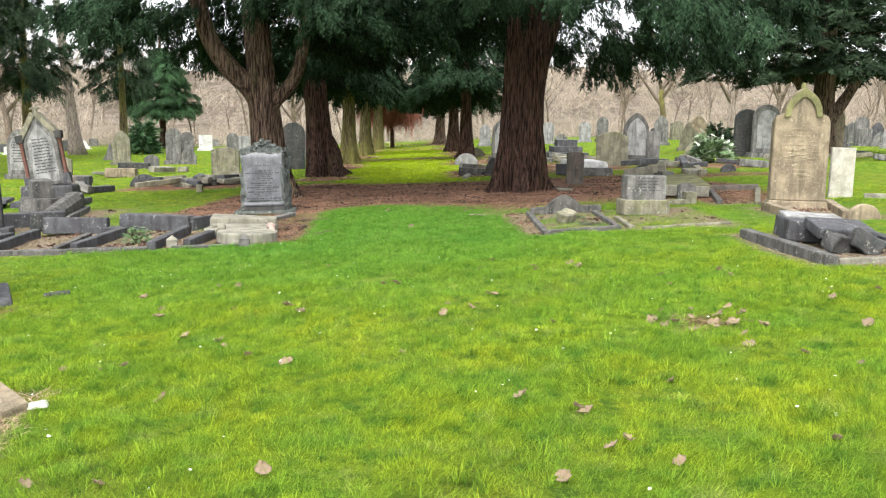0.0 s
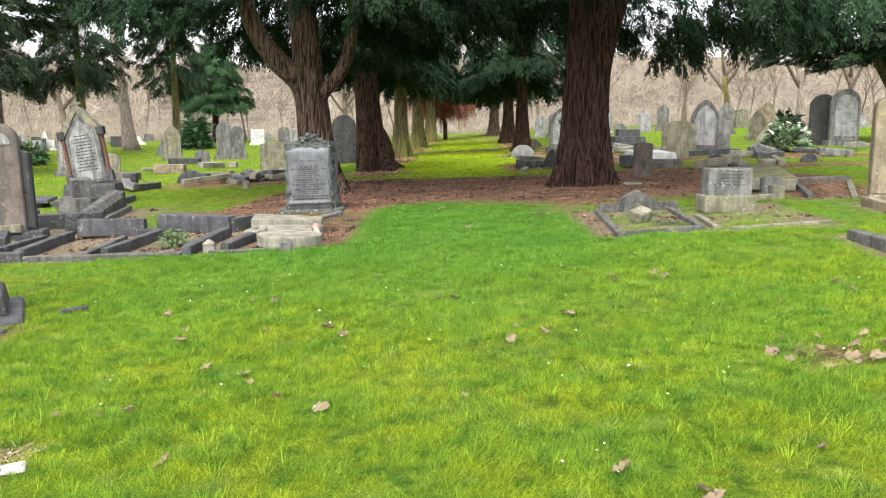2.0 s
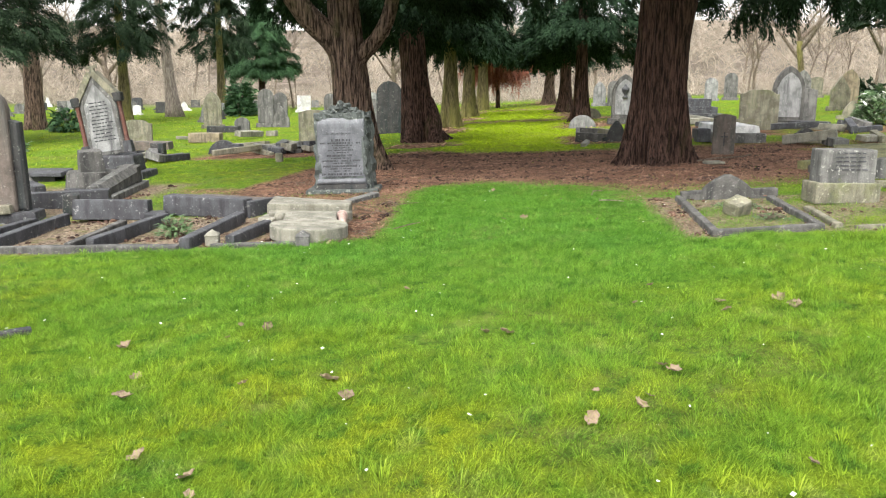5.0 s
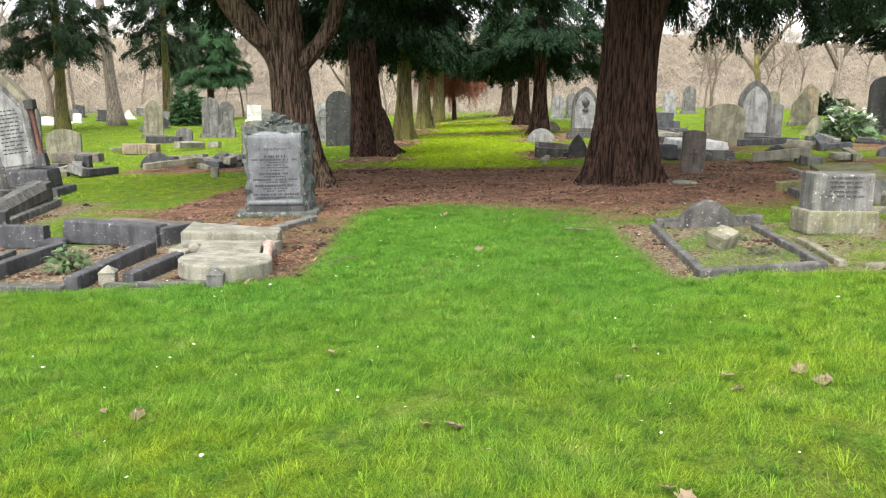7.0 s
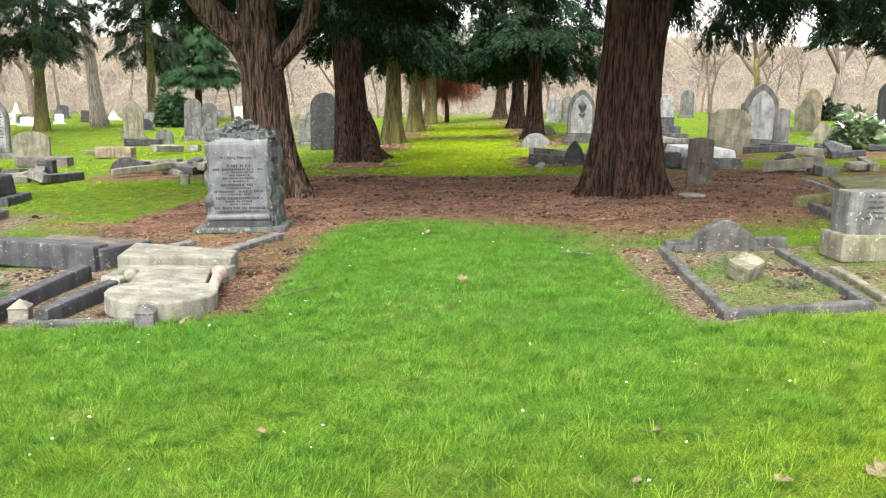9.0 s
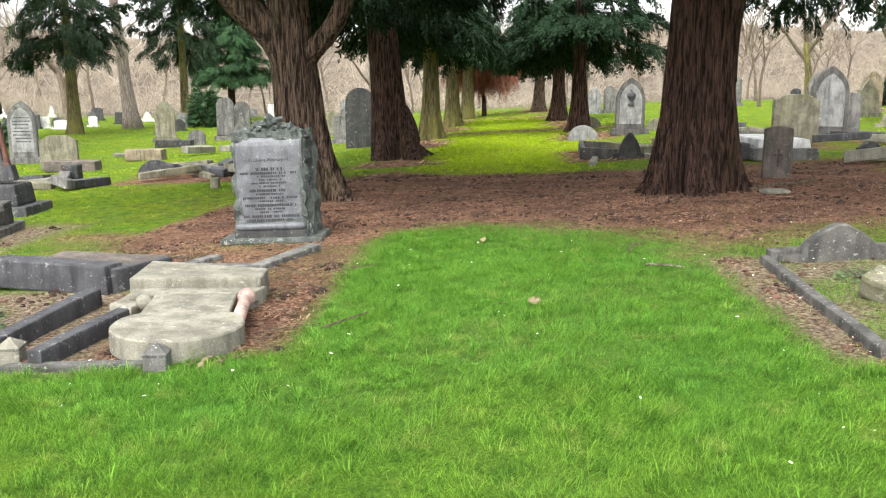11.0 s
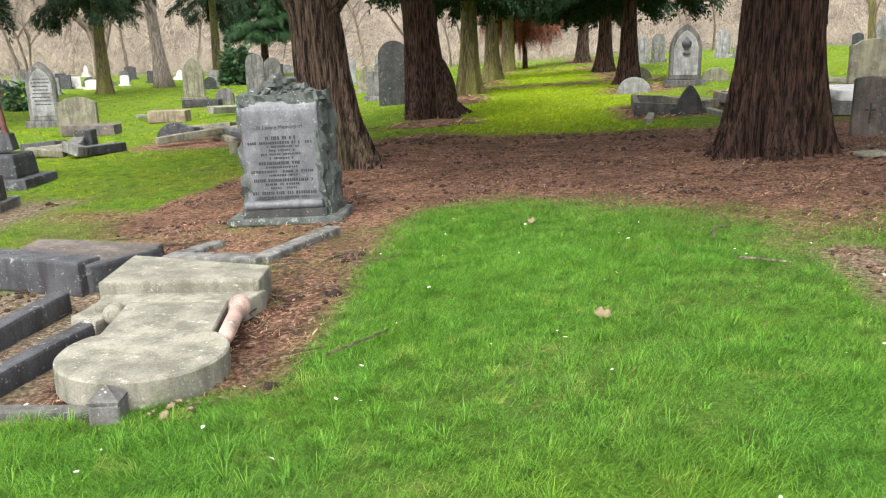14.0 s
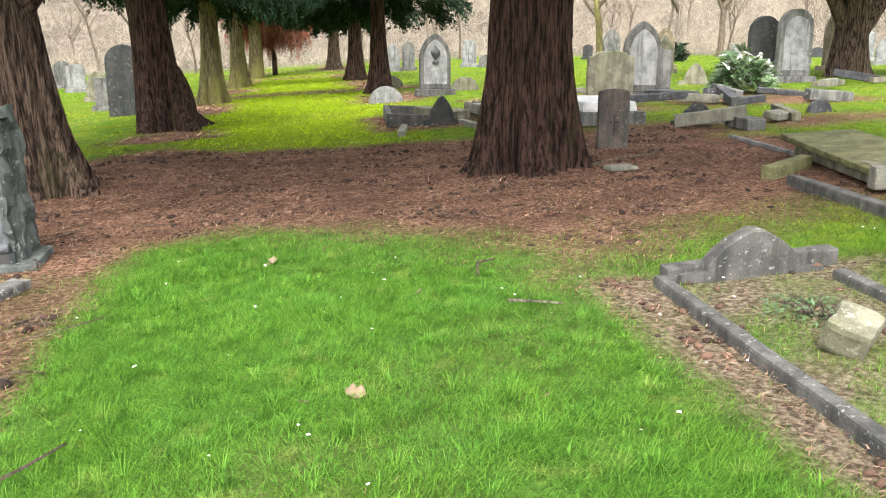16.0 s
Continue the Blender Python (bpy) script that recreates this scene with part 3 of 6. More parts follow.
cr_a = crown_mesh("crown", 11, 400, 4.7, [(-4.6, 3.8), (-2.9, 3.5), (-2.0, 3.2), (-0.8, 2.9), (0.8, 3.3), (3.5, 3.5)], 8.5, 44, 0.26, 0.95, 0.85, front=2.2, dense_low=2.4)
cr_r = crown_mesh("crown", 12, 600, 6.4, [(-5.4, 3.8), (-4.4, 3.3), (-2.6, 3.7), (-0.5, 3.6), (0.3, 3.7), (0.6, 4.1), (1.1, 4.1), (1.4, 3.0), (3.5, 2.8), (3.75, 4.2), (4.1, 3.0), (4.7, 3.1), (5.0, 4.4), (6.4, 4.6)], 8.5, 46, 0.24, 0.85, 1.0, dense_low=2.4)
cr_b = crown_mesh("crown", 13, 120, 2.3, [(-3, 2.9), (-0.7, 2.9), (0.7, 2.7), (3, 2.5)], 8, 40, 0.32, 1.0, front=0.5, dense_low=3.2)
cr_c = crown_mesh("crown", 14, 110, 2.2, [(-3, 2.5), (0, 2.7), (3, 2.3)], 8, 36, 0.36, 1.0, front=0.5, dense_low=3.2)
cr_d = crown_mesh("crown", 15, 130, 2.4, [(-2.8, 2.2), (-1, 2.2), (0, 2.6), (2.8, 2.3)], 8, 36, 0.36, 1.0, front=0.5, dense_low=3.2)
conifer(-1.80, 17.25, 0.56, 0.37, 13, cr_a, "big red-barked conifer with heavy forked boughs beside a headstone", M_BARK, lean=(-0.9, 0), seed=2,
        extra=[([(-0.28, 0, 1.9), (-0.48, -0.1, 2.45), (-0.98, -0.25, 2.85), (-1.42, -0.35, 3.5), (-1.72, -0.35, 4.6), (-1.85, -0.35, 6.0)], 0.30, 0.13),
               ([(-0.22, 0, 1.85), (0.0, -0.12, 2.2), (0.38, -0.18, 2.55), (0.62, -0.2, 3.1), (0.70, -0.2, 4.0), (0.7, -0.2, 5.2)], 0.17, 0.10)], sides=110, lobes=13, flute=0.085)
conifer(3.76, 16.35, 0.63, 0.48, 14, cr_r, "massive conifer with ribbed dark red-brown trunk in litter", M_BARK_DARK, seed=5, sides=128, lobes=15, flute=0.085,
        extra=[([(0.1, 0, 1.5), (0.14, -0.05, 2.2), (0.26, -0.05, 2.8), (0.5, 0, 3.5), (0.75, 0.1, 4.6), (0.95, 0.1, 6.0)], 0.38, 0.16)])
conifer(-1.35, 24.4, 0.66, 0.40, 12, cr_b, "leaning dark conifer with hollow at its root", M_BARK_DARK, lean=(-0.9, 0.3), seed=3,
        extra=[([(0.1, -0.2, -0.1), (0.35, -0.35, 0.25), (0.3, -0.2, 0.75), (0.12, -0.1, 1.2)], 0.24, 0.10)])
conifer(-1.15, 31.5, 0.44, 0.28, 11, cr_c, "avenue conifer with green algae on its trunk", M_BARK_GREEN, seed=4, sides=32)
conifer(-0.95, 39.5, 0.42, 0.28, 11, cr_b, "avenue conifer with green algae on its trunk", M_BARK_GREEN, seed=7, sides=24)
conifer(-0.6, 47.5, 0.42, 0.30, 11, cr_c, "avenue conifer with green algae on its trunk", M_BARK_GREEN, seed=8, sides=20)
conifer(3.52, 31.4, 0.42, 0.23, 11, cr_d, "slim dark conifer on the avenue's edge", M_BARK_DARK, seed=9, sides=32)
conifer(3.45, 39.8, 0.44, 0.27, 11, cr_d, "slim dark conifer on the avenue's edge", M_BARK_DARK, seed=10, sides=24)
conifer(3.25, 53.0, 0.46, 0.32, 11, cr_d, "slim dark conifer on the avenue's edge", M_BARK, seed=6, sides=20)

# evergreens standing among the far graves
cr_y = crown_mesh("crown", 21, 170, 3.3, [(-3, 3.0), (0, 3.3), (3, 2.8)], 8.5, 40, 0.38, 1.0, 0.6, FANS)
cr_w = crown_mesh("crown", 24, 120, 2.5, [(-2.5, 3.0), (0, 3.6), (2.5, 2.6)], 9.5, 38, 0.40, 1.1, 0.8, FANS, dense_low=1.2)
cr_v = crown_mesh("crown", 26, 130, 2.4, [(-2.4, 3.2), (0, 3.3), (2.4, 3.6)], 10.5, 38, 0.40, 1.1, 0.8, FANS, dense_low=1.2)
cr_p = crown_mesh("crown", 25, 120, 3.2, [(-3, 5.6), (3, 5.6)], 13, 24, 0.52, 1.0, 0.4, TUFTS)
cr_z = crown_mesh("crown", 22, 480, 4.9, [(-4.9, 2.7), (-2, 2.6), (0, 2.9), (4.9, 2.6)], 7.5, 40, 0.32, 0.8, 0.35, TUFTS, dense_low=1.4, shape="dome")
cr_f = crown_mesh("crown", 23, 300, 2.4, [(-2.5, 2.3), (0, 2.1), (2.5, 2.4)], 6.6, 40, 0.34, 0.7, 0.5, FANS, dense_low=1.3, shape="dome")
conifer(-16.6, 26.9, 0.62, 0.46, 10, cr_y, "old yew with dark flared trunk among graves", M_BARK_DARK, M_YEW, seed=11, group="evergreens", sides=28)
conifer(16.9, 29.2, 0.62, 0.45, 10, cr_z, "spreading dark yew with forked red trunk", M_BARK, M_YEW, seed=12, group="evergreens", sides=28,
        extra=[([(0, 0, 1.0), (0.5, 0, 1.6), (1.1, 0.1, 2.5), (1.8, 0.2, 3.6)], 0.3, 0.12), ([(0, 0, 1.0), (-0.4, 0, 1.7), (-0.9, 0.1, 2.6), (-1.5, 0.2, 3.6)], 0.26, 0.12)])
conifer(-18.7, 34.4, 0.44, 0.36, 15, cr_p, "tall pine with fissured grey-brown bark", M_BARK, M_YEW, seed=13, group="evergreens", sides=24)
conifer(-18.3, 41.8, 0.36, 0.28, 12, cr_w, "yew with yellow-green mossy trunk", M_BARK_GREEN, M_YEW, seed=14, group="evergreens", sides=20)
conifer(-16.2, 50.0, 0.36, 0.26, 12, cr_v, "yew with yellow-green mossy trunk", M_BARK_GREEN, M_YEW, seed=16, group="evergreens", sides=20)
conifer(-16.0, 57.5, 0.34, 0.26, 9, cr_f, "bright green round-headed fir", M_BARK_DARK, M_FIR, seed=15, group="evergreens", sides=16)


def bare_tree(seed, h, r0, forks=4, depth=4, bole=0.09, rise=0.8):
    """A leafless tree: trunk, and all its boughs and twigs."""
    r = random.Random(seed)
    trunk_pts = [(0, 0, -0.2)]
    p = Vector((0, 0, 0))
    d = Vector((r.uniform(-0.1, 0.1), r.uniform(-0.1, 0.1), 1))
    for i in range(7):
        trunk_pts.append(tuple(p))
        p = p + d.normalized() * h * bole
        d += Vector((r.uniform(-0.1, 0.1), r.uniform(-0.1, 0.1), 0))
    tr = tube_mesh("trunk", trunk_pts, [r0 * (1.35 if i < 2 else 1 - 0.05 * i) for i in range(len(trunk_pts))], 12, 0.06, seed)
    vs, fs = [], []

    def grow(p, d, ln, rad, k):
        pts = [p]
        for i in range(4):
            d = (d + Vector((r.uniform(-0.25, 0.25), r.uniform(-0.25, 0.25), r.uniform(-0.05, 0.18)))).normalized()
            p = p + d * ln / 4
            pts.append(p)
        v, f = tube(pts, [rad * (1 - 0.16 * i) for i in range(5)], 5 if k > 2 else 3)
        n = len(vs)
        vs.extend(v)
        fs.extend([tuple(i + n for i in q) for q in f])
        if k:
            for i in range(r.choice((2, 3, 3))):
                q = pts[r.choice((2, 3, 4, 4))]
                a = r.uniform(0, 6.28)
                e = (d + 0.85 * Vector((math.cos(a), math.sin(a), r.uniform(-0.1, 0.5)))).normalized()
                grow(q, e, ln * r.uniform(0.55, 0.8), rad * 0.5, k - 1)

    for i in range(forks):
        a = i * 6.28 / forks + r.uniform(-0.4, 0.4)
        grow(Vector(trunk_pts[-1 - (i % 3)]), Vector((math.cos(a) * 0.8, math.sin(a) * 0.8, rise)).normalized(), h * 0.32, r0 * 0.55, depth)
    return tr, mesh_of("bare_crown", vs, faces=fs)


bare = [bare_tree(s, 10, 0.23, 5, 5, 0.055, 0.9) for s in (3, 8, 15)]
lean_trees = [bare_tree(s, 8, 0.10, 6, 4, 0.085, 1.3) for s in (31, 36, 44)]
for i, (x, y, s, mat) in enumerate([(17.8, 52, 1.0, M_BARK_GREEN), (21.6, 50, 1.1, M_BARK_PALE), (14.0, 48, 0.8, M_TWIG), (9.5, 58, 0.9, M_TWIG), (27, 56, 1.0, M_TWIG), (11.5, 60, 0.8, M_TWIG),
                                    (-6.0, 52, 0.8, M_TWIG), (-3.5, 58, 0.8, M_TWIG), (-24, 52, 1.1, M_TWIG), (-30, 46, 1.1, M_TWIG), (-27, 58, 1.0, M_TWIG), (6.8, 62, 0.8, M_TWIG), (34, 52, 1.0, M_TWIG), (-34, 60, 1.1, M_TWIG)] + [(-62 + 9.5 * k + 3 * math.sin(k * 2.1), 66 + 6 * math.sin(k * 1.7), 0.75 + 0.25 * math.sin(k), M_TWIG) for k in range(15)]):
    t = thing("bare_tree", "leafless winter tree with thin spreading branches", "tree", pose(x, y, gz(x), 0, 0, i * 67) @ Matrix.Scale(s, 4), "bare trees")
    a, b = bare[i % 3] if i in (0, 1, 4, 6, 8, 12) else lean_trees[i % 3]
    part("trunk", a.copy(), None, t).data.materials.append(mat)
    tagged(part("bare_crown", b.copy(), None, t), kind="stuff").data.materials.append(M_TWIG)

# thin trees of the wood's edge
rr = random.Random(61)
for i in range(52):
    x, y = -58 + 2.4 * i + rr.uniform(-1.5, 1.5), rr.uniform(58, 92)
    hl = max(0.0, (y - 78) / 60) ** 1.2 * 9.0
    t = thing("bare_tree", "slender leafless tree at the wood's edge", "tree", pose(x, y, gz(x) + hl, rr.uniform(-5, 5), rr.uniform(-5, 5), i * 83) @ Matrix.Scale(rr.uniform(0.6, 1.25), 4), "bare trees")
    a, b = lean_trees[i % 3]
    part("trunk", a, M_TWIG, t)
    tagged(part("bare_crown", b, M_TWIG, t), kind="stuff")

# the pale slanting trunk with few dark sprays
t = thing("pine_tree", "slim pale-barked tree leaning slightly among graves", "tree", pose(-17.9, 46.9, gz(-17.9)), "evergreens")
path = [(-0.25 * z / 3, 0, z) for z in np.linspace(-0.2, 11, 14)]
part("trunk", tube_mesh("trunk", path, [0.42 * math.exp(-max(0, p[2]) * 1.5) * 0.6 + 0.33 - 0.016 * p[2] for p in path], 20, 0.05, 3), M_BARK_PALE, t)
cm, paths = crown_mesh("crown", 31, 40, 2.4, [(-2.4, 4.2), (2.4, 4.6)], 10, 16, 0.5, 0.9, 0.4, TUFTS, dense_low=1.0)
tagged(part("limb_frame", limbs_mesh("limb_frame", paths, 0.035), M_BARK_PALE, t), kind="stuff")
part("crown", cm, M_YEW, t)

# hanging rust-red bough in the avenue
r = np.random.default_rng(41)
n = 800
pos = r.normal(0, 1, (n, 3)) * np.array((0.85, 0.6, 0.40)) + np.array((0, 0, 2.45))
v, f = spread(SPRAY, pos, r.uniform(0, 6.28, n), r.normal(-0.9, 0.3, n), r.normal(0, 0.4, n), r.uniform(0.4, 0.8, n))
t = thing("red_tree", "small tree with drooping rust-red foliage", "tree", pose(-0.1, 50.0, gz(-0.1)))
part("trunk", tube_mesh("trunk", [(0.3, 0, -0.1), (0.28, 0, 0.9), (0.1, 0, 1.8), (0, 0, 2.6)], [0.14, 0.12, 0.1, 0.06], 10), M_BARK_DARK, t)
part("crown", mesh_of("crown", v, tris=f), M_RED, t)


# far woods: thickets of bare stems, closing the view
def thicket_template(seed, stems=17):
    """A clump of bare stems that fork twice, as thin strips."""
    rr = random.Random(seed)
    tv, tf = [], []

    def strip(p, d, ln, w, k):
        q = p + d * ln
        o = np.cross(d, np.array((rr.uniform(-1, 1), rr.uniform(-1, 1), 0.3)))
        o = o / (np.linalg.norm(o) + 1e-6) * w
        n0 = len(tv)
        tv.extend((p - o, p + o, q + o * 0.6, q - o * 0.6))
        tf.append((n0, n0 + 1, n0 + 2, n0 + 3))
        if k:
            for s in range(2):
                e = d + np.array((rr.gauss(0, 0.62), rr.gauss(0, 0.62), rr.uniform(-0.25, 0.25)))
                strip(p + d * ln * rr.uniform(0.55, 1.0), e / np.linalg.norm(e), ln * rr.uniform(0.5, 0.9), w * 0.6, k - 1)

    for k in range(stems):
        a, b = rr.uniform(0, 6.28), rr.uniform(0.1, 1.9)
        d = np.array((math.cos(a) * b, math.sin(a) * b, 1.0))
        p = np.array((rr.uniform(-0.35, 0.35), rr.uniform(-0.35, 0.35), rr.uniform(-0.02, 0.12)))
        strip(p, d / np.linalg.norm(d), rr.uniform(0.2, 0.5), 0.0042, 3)
    return np.array(tv), np.array(tf)


def thicket(seed, count, x0, x1, y0, y1, hmin, hmax):
    r = np.random.default_rng(seed)
    x = r.uniform(x0, x1, count)
    y = r.uniform(y0, y1, count)
    hl = np.clip((y - 78) / 60, 0, 1) ** 1.2 * 9.5 + np.clip((-x - 60) / 60, 0, 1) * 5 + np.clip((x - 70) / 60, 0, 1) * 5
    pos = np.stack([x, y, gza(x, y) + hl - 0.1], -1)
    z = np.zeros(count)
    return spread(thicket_template(seed), pos, r.uniform(0, 6.28, count), z, z, r.uniform(hmin, hmax, count) * np.clip(0.8 + 0.5 * vnoise(x, y, 6.0, 2.0), 0.3, 1.4))


tv, tf = [], []
base_n = 0
for args in ((1, 560, -75, 85, 60, 72, 1.0, 2.8), (2, 300, -75, 85, 66, 84, 2.0, 5.0), (5, 260, -90, 110, 80, 105, 3.0, 6.5), (6, 420, -90, 110, 95, 140, 4.0, 8.5), (3, 90, -62, -44, 15, 66, 2.0, 4.5), (4, 90, 48, 66, 15, 66, 2.0, 5.0)):
    v, f = thicket(*args)
    tv.append(v)
    tf.append(f + base_n)
    base_n += len(v)
tagged(part("far_woods", mesh_of("far_woods", np.concatenate(tv), tris=np.concatenate(tf)), M_WOODS), "bare pinkish-brown winter woodland behind the cemetery", "woodland", kind="stuff")


# ---------------- headstones ----------------
def letter_lines(parent, w, z_top, z_bot, y, rows, seed, mat=None, m=None):
    """Unreadable engraved lines, as bars."""
    r = random.Random(seed)
    bm = bmesh.new()
    for i in range(rows):
        z = z_top + (z_bot - z_top) * (i + 0.5) / rows
        hgt = abs(z_top - z_bot) / rows * 0.32
        x = -w / 2 * r.uniform(0.7, 1.0)
        end = -x
        while x < end:
            ln = r.uniform(0.03, 0.10)
            for v in bmesh.ops.create_cube(bm, size=1)["verts"]:
                v.co = Vector((x + ln / 2 + v.co.x * ln, y + v.co.y * 0.004, z + v.co.z * hgt))
            x += ln + 0.02
    tagged(part("inscription", bm, mat or M_LETTER, parent, m=m), kind="stuff")


def headstone(kind, x, y, w, h, mat, label, thick=0.11, rz=0.0, lean=0.0, side=0.0, foot=True, rows=0, group="headstones", panel=None):
    """An upright gravestone with its foot; rows: engraved lines that show."""
    t = thing("headstone", label, "gravestone", pose(x, y, gz(x) - 0.03, lean, side, rz), group)
    fh = 0.0
    if foot:
        fh = min(0.16, h * 0.14) + 0.03
        part("plinth", bm_block(w * 1.28, thick * 2.4, fh, 0.015, 0.04), mat, t)
    part("tablet", bm_extrude(outline(kind, w, h - fh), thick), mat, t, m=pose(0, 0, fh))
    if panel:
        part("panel", bm_extrude(outline(kind, w * 0.76, (h - fh) * 0.80), 0.012, 0.004), panel, t, m=pose(0, -thick / 2 - 0.003, fh + (h - fh) * 0.09))
    if rows:
        letter_lines(t, w * 0.66, fh + (h - fh) * 0.74, fh + (h - fh) * 0.25, -thick / 2 - (0.011 if panel else 0.002), rows, int(x * 13 + y * 7))
    return t


S = headstone
# beside and behind the big trunk
S("camber", 5.17, 17.3, 0.41, 0.79, M_BROWN, "small dark brown war-grave headstone with carved cross", 0.08, -4, foot=False)
S("scallop", 7.6, 23.8, 0.98, 1.08, M_MOSSY, "broad mossy headstone with scalloped top", 0.16, -3, foot=False)
S("gothic", 8.45, 24.2, 0.80, 1.66, M_KERB, "tall pointed grey headstone with pale streaks", 0.2, -3, panel=M_PALE)
S("camber", 9.15, 24.8, 0.50, 1.05, M_GREY, "plain grey headstone behind a taller one", 0.1, -3)
urn_stone = S("gothic", 4.75, 29.0, 0.82, 1.62, M_KERB, "pale arched headstone with carved urn", 0.18, 2, panel=M_PALE)
part("carved_urn", tube_mesh("carved_urn", [(0, -0.10, z) for z in (0.86, 0.88, 0.93, 0.99, 1.08, 1.16, 1.20, 1.24, 1.30)], [0.09, 0.10, 0.035, 0.05, 0.12, 0.13, 0.09, 0.05, 0.02], 16), M_DARK, urn_stone, "dark carved urn")
S("gothic", 5.6, 46, 0.65, 1.3, M_PALE, "distant pale round-topped headstone", 0.12)
S("round", 6.3, 45.8, 0.6, 1.3, M_GREY, "distant grey round-topped headstone", 0.12)
S("round", 9.4, 47, 0.67, 1.3, M_PALE, "distant pale round-topped headstone", 0.12)
S("dome", 10.0, 46, 0.7, 0.6, M_GREY, "low grey rounded headstone", 0.12)
S("round", 12.0, 49, 0.70, 1.3, M_PALE, "distant pale round-topped headstone", 0.12)
S("round", 13.3, 50, 0.72, 1.55, M_GREY, "tall grey round-topped headstone on dark steps", 0.14)
S("gothic", 14.6, 42, 0.75, 1.6, M_GREY, "dark grey pointed headstone in grass", 0.14)
S("gable", 13.4, 34, 0.70, 1.3, M_MOSSY, "gabled brown headstone in grass", 0.14)
S("gothic", 15.2, 38, 0.8, 1.6, M_SAND, "brown pointed headstone before bare woods", 0.14)
S("camber", 10.7, 32, 0.79, 0.8, M_GREY, "low grey headstone in grass", 0.12)
S("round", 14.0, 27.4, 0.95, 1.9, M_GREY, "tall grey round-topped headstone with pale stain", 0.2, 2, panel=M_PALE)
S("round", 13.6, 28.2, 0.85, 1.75, M_BLACK, "blackened headstone standing close behind another", 0.2, 2)
S("gothic", 19.5, 33.5, 1.05, 2.1, M_SAND, "large buff pointed headstone", 0.2)
S("round", 26, 43, 0.8, 1.6, M_GREY, "distant grey headstone by a dark yew", 0.14)
S("round", 29, 45, 0.8, 1.5, M_PALE, "distant pale headstone by a dark yew", 0.14)
S("ogee", 7.35, 19.3, 0.82, 0.36, M_BLACK, "low black kerb headstone with engraved front", 0.14, -3, foot=False, rows=2)
S("dome", 9.8, 19.8, 0.43, 0.24, M_DARK, "small dark rounded marker in grass", 0.1, foot=False)
S("ogee", 3.65, 21.6, 0.66, 0.55, M_BLACK, "black mossy kerb headstone with rounded head", 0.15, foot=False)
S("dome", 3.3, 27.6, 0.85, 0.42, M_PALE, "pale fan-shaped low headstone", 0.12, foot=False)
S("dome", 5.8, 30.2, 0.8, 0.4, M_MOSSY, "low mossy rounded headstone", 0.12, foot=False)
S("dome", 4.1, 33.6, 0.8, 0.4, M_MOSSY, "low mossy rounded headstone", 0.12, foot=False)
S("ogee", 11.6, 28.0, 0.9, 0.6, M_MOSSY, "broken brown gable stone", 0.14, -15, foot=False)
# white and buff stones by the broken plot
S("square", 9.06, 12.5, 0.42, 0.92, M_WAR, "cream war-grave headstone with slightly rounded top", 0.09, -6, foot=False)
# left side
S("gothic", -11.9, 26.6, 0.76, 1.70, M_GREY, "tall arched grey headstone with white panel", 0.14, 8, panel=M_PALE, rows=8)
S("scallop", -9.9, 24.7, 0.92, 0.86, M_MOSSY, "broad mossy headstone with curved top", 0.12, 8, foot=False)
S("gothic", -11.4, 35.2, 0.74, 1.55, M_MOSSY, "pale mossy arched headstone", 0.14, 5)
S("round", -9.3, 35.8, 0.66, 1.62, M_GREY, "tall grey round-topped headstone", 0.14, 5)
S("round", -8.9, 36.6, 0.6, 1.45, M_GREY, "tall grey round-topped headstone", 0.14, 5)
S("gable", -8.5, 35.2, 0.70, 0.90, M_GREY, "small gabled grey headstone", 0.14, 5, foot=False)
S("square", -12.0, 53, 0.85, 1.05, M_WHITE, "white marble headstone in grass", 0.12, 5)
S("camber", -4.75, 25.4, 0.90, 1.0, M_MOSSY, "broad mossy headstone beside a conifer", 0.14, 3, foot=False)
S("round", -3.0, 28.8, 0.84, 1.75, M_BLACK, "large dark mossy round-topped headstone", 0.18, 3, foot=False)
S("square", -4.0, 31.5, 0.6, 0.9, M_GREY, "grey block headstone behind trees", 0.3, 3)
S("gothic", -15.9, 22.4, 0.84, 1.62, M_MOSSY, "greenish arched headstone with engraved front", 0.14, 10, panel=M_MOSSY, foot=False)
S("ogee", -7.3, 14.5, 0.70, 0.44, M_GREY, "low grey rounded kerb stone among ivy", 0.12, 12, lean=-12, foot=False)
S("dome", -6.4, 22.2, 0.80, 0.38, M_DARK, "low dark rounded headstone amid broken kerbs", 0.12, 6, foot=False)
S("dome", -9.5, 33.2, 0.6, 0.55, M_GREY, "small rounded grey stone in grass", 0.12, foot=False)
S("dome", -13.5, 40.2, 0.6, 0.45, M_GREY, "small rounded grey stone in grass", 0.12, foot=False)

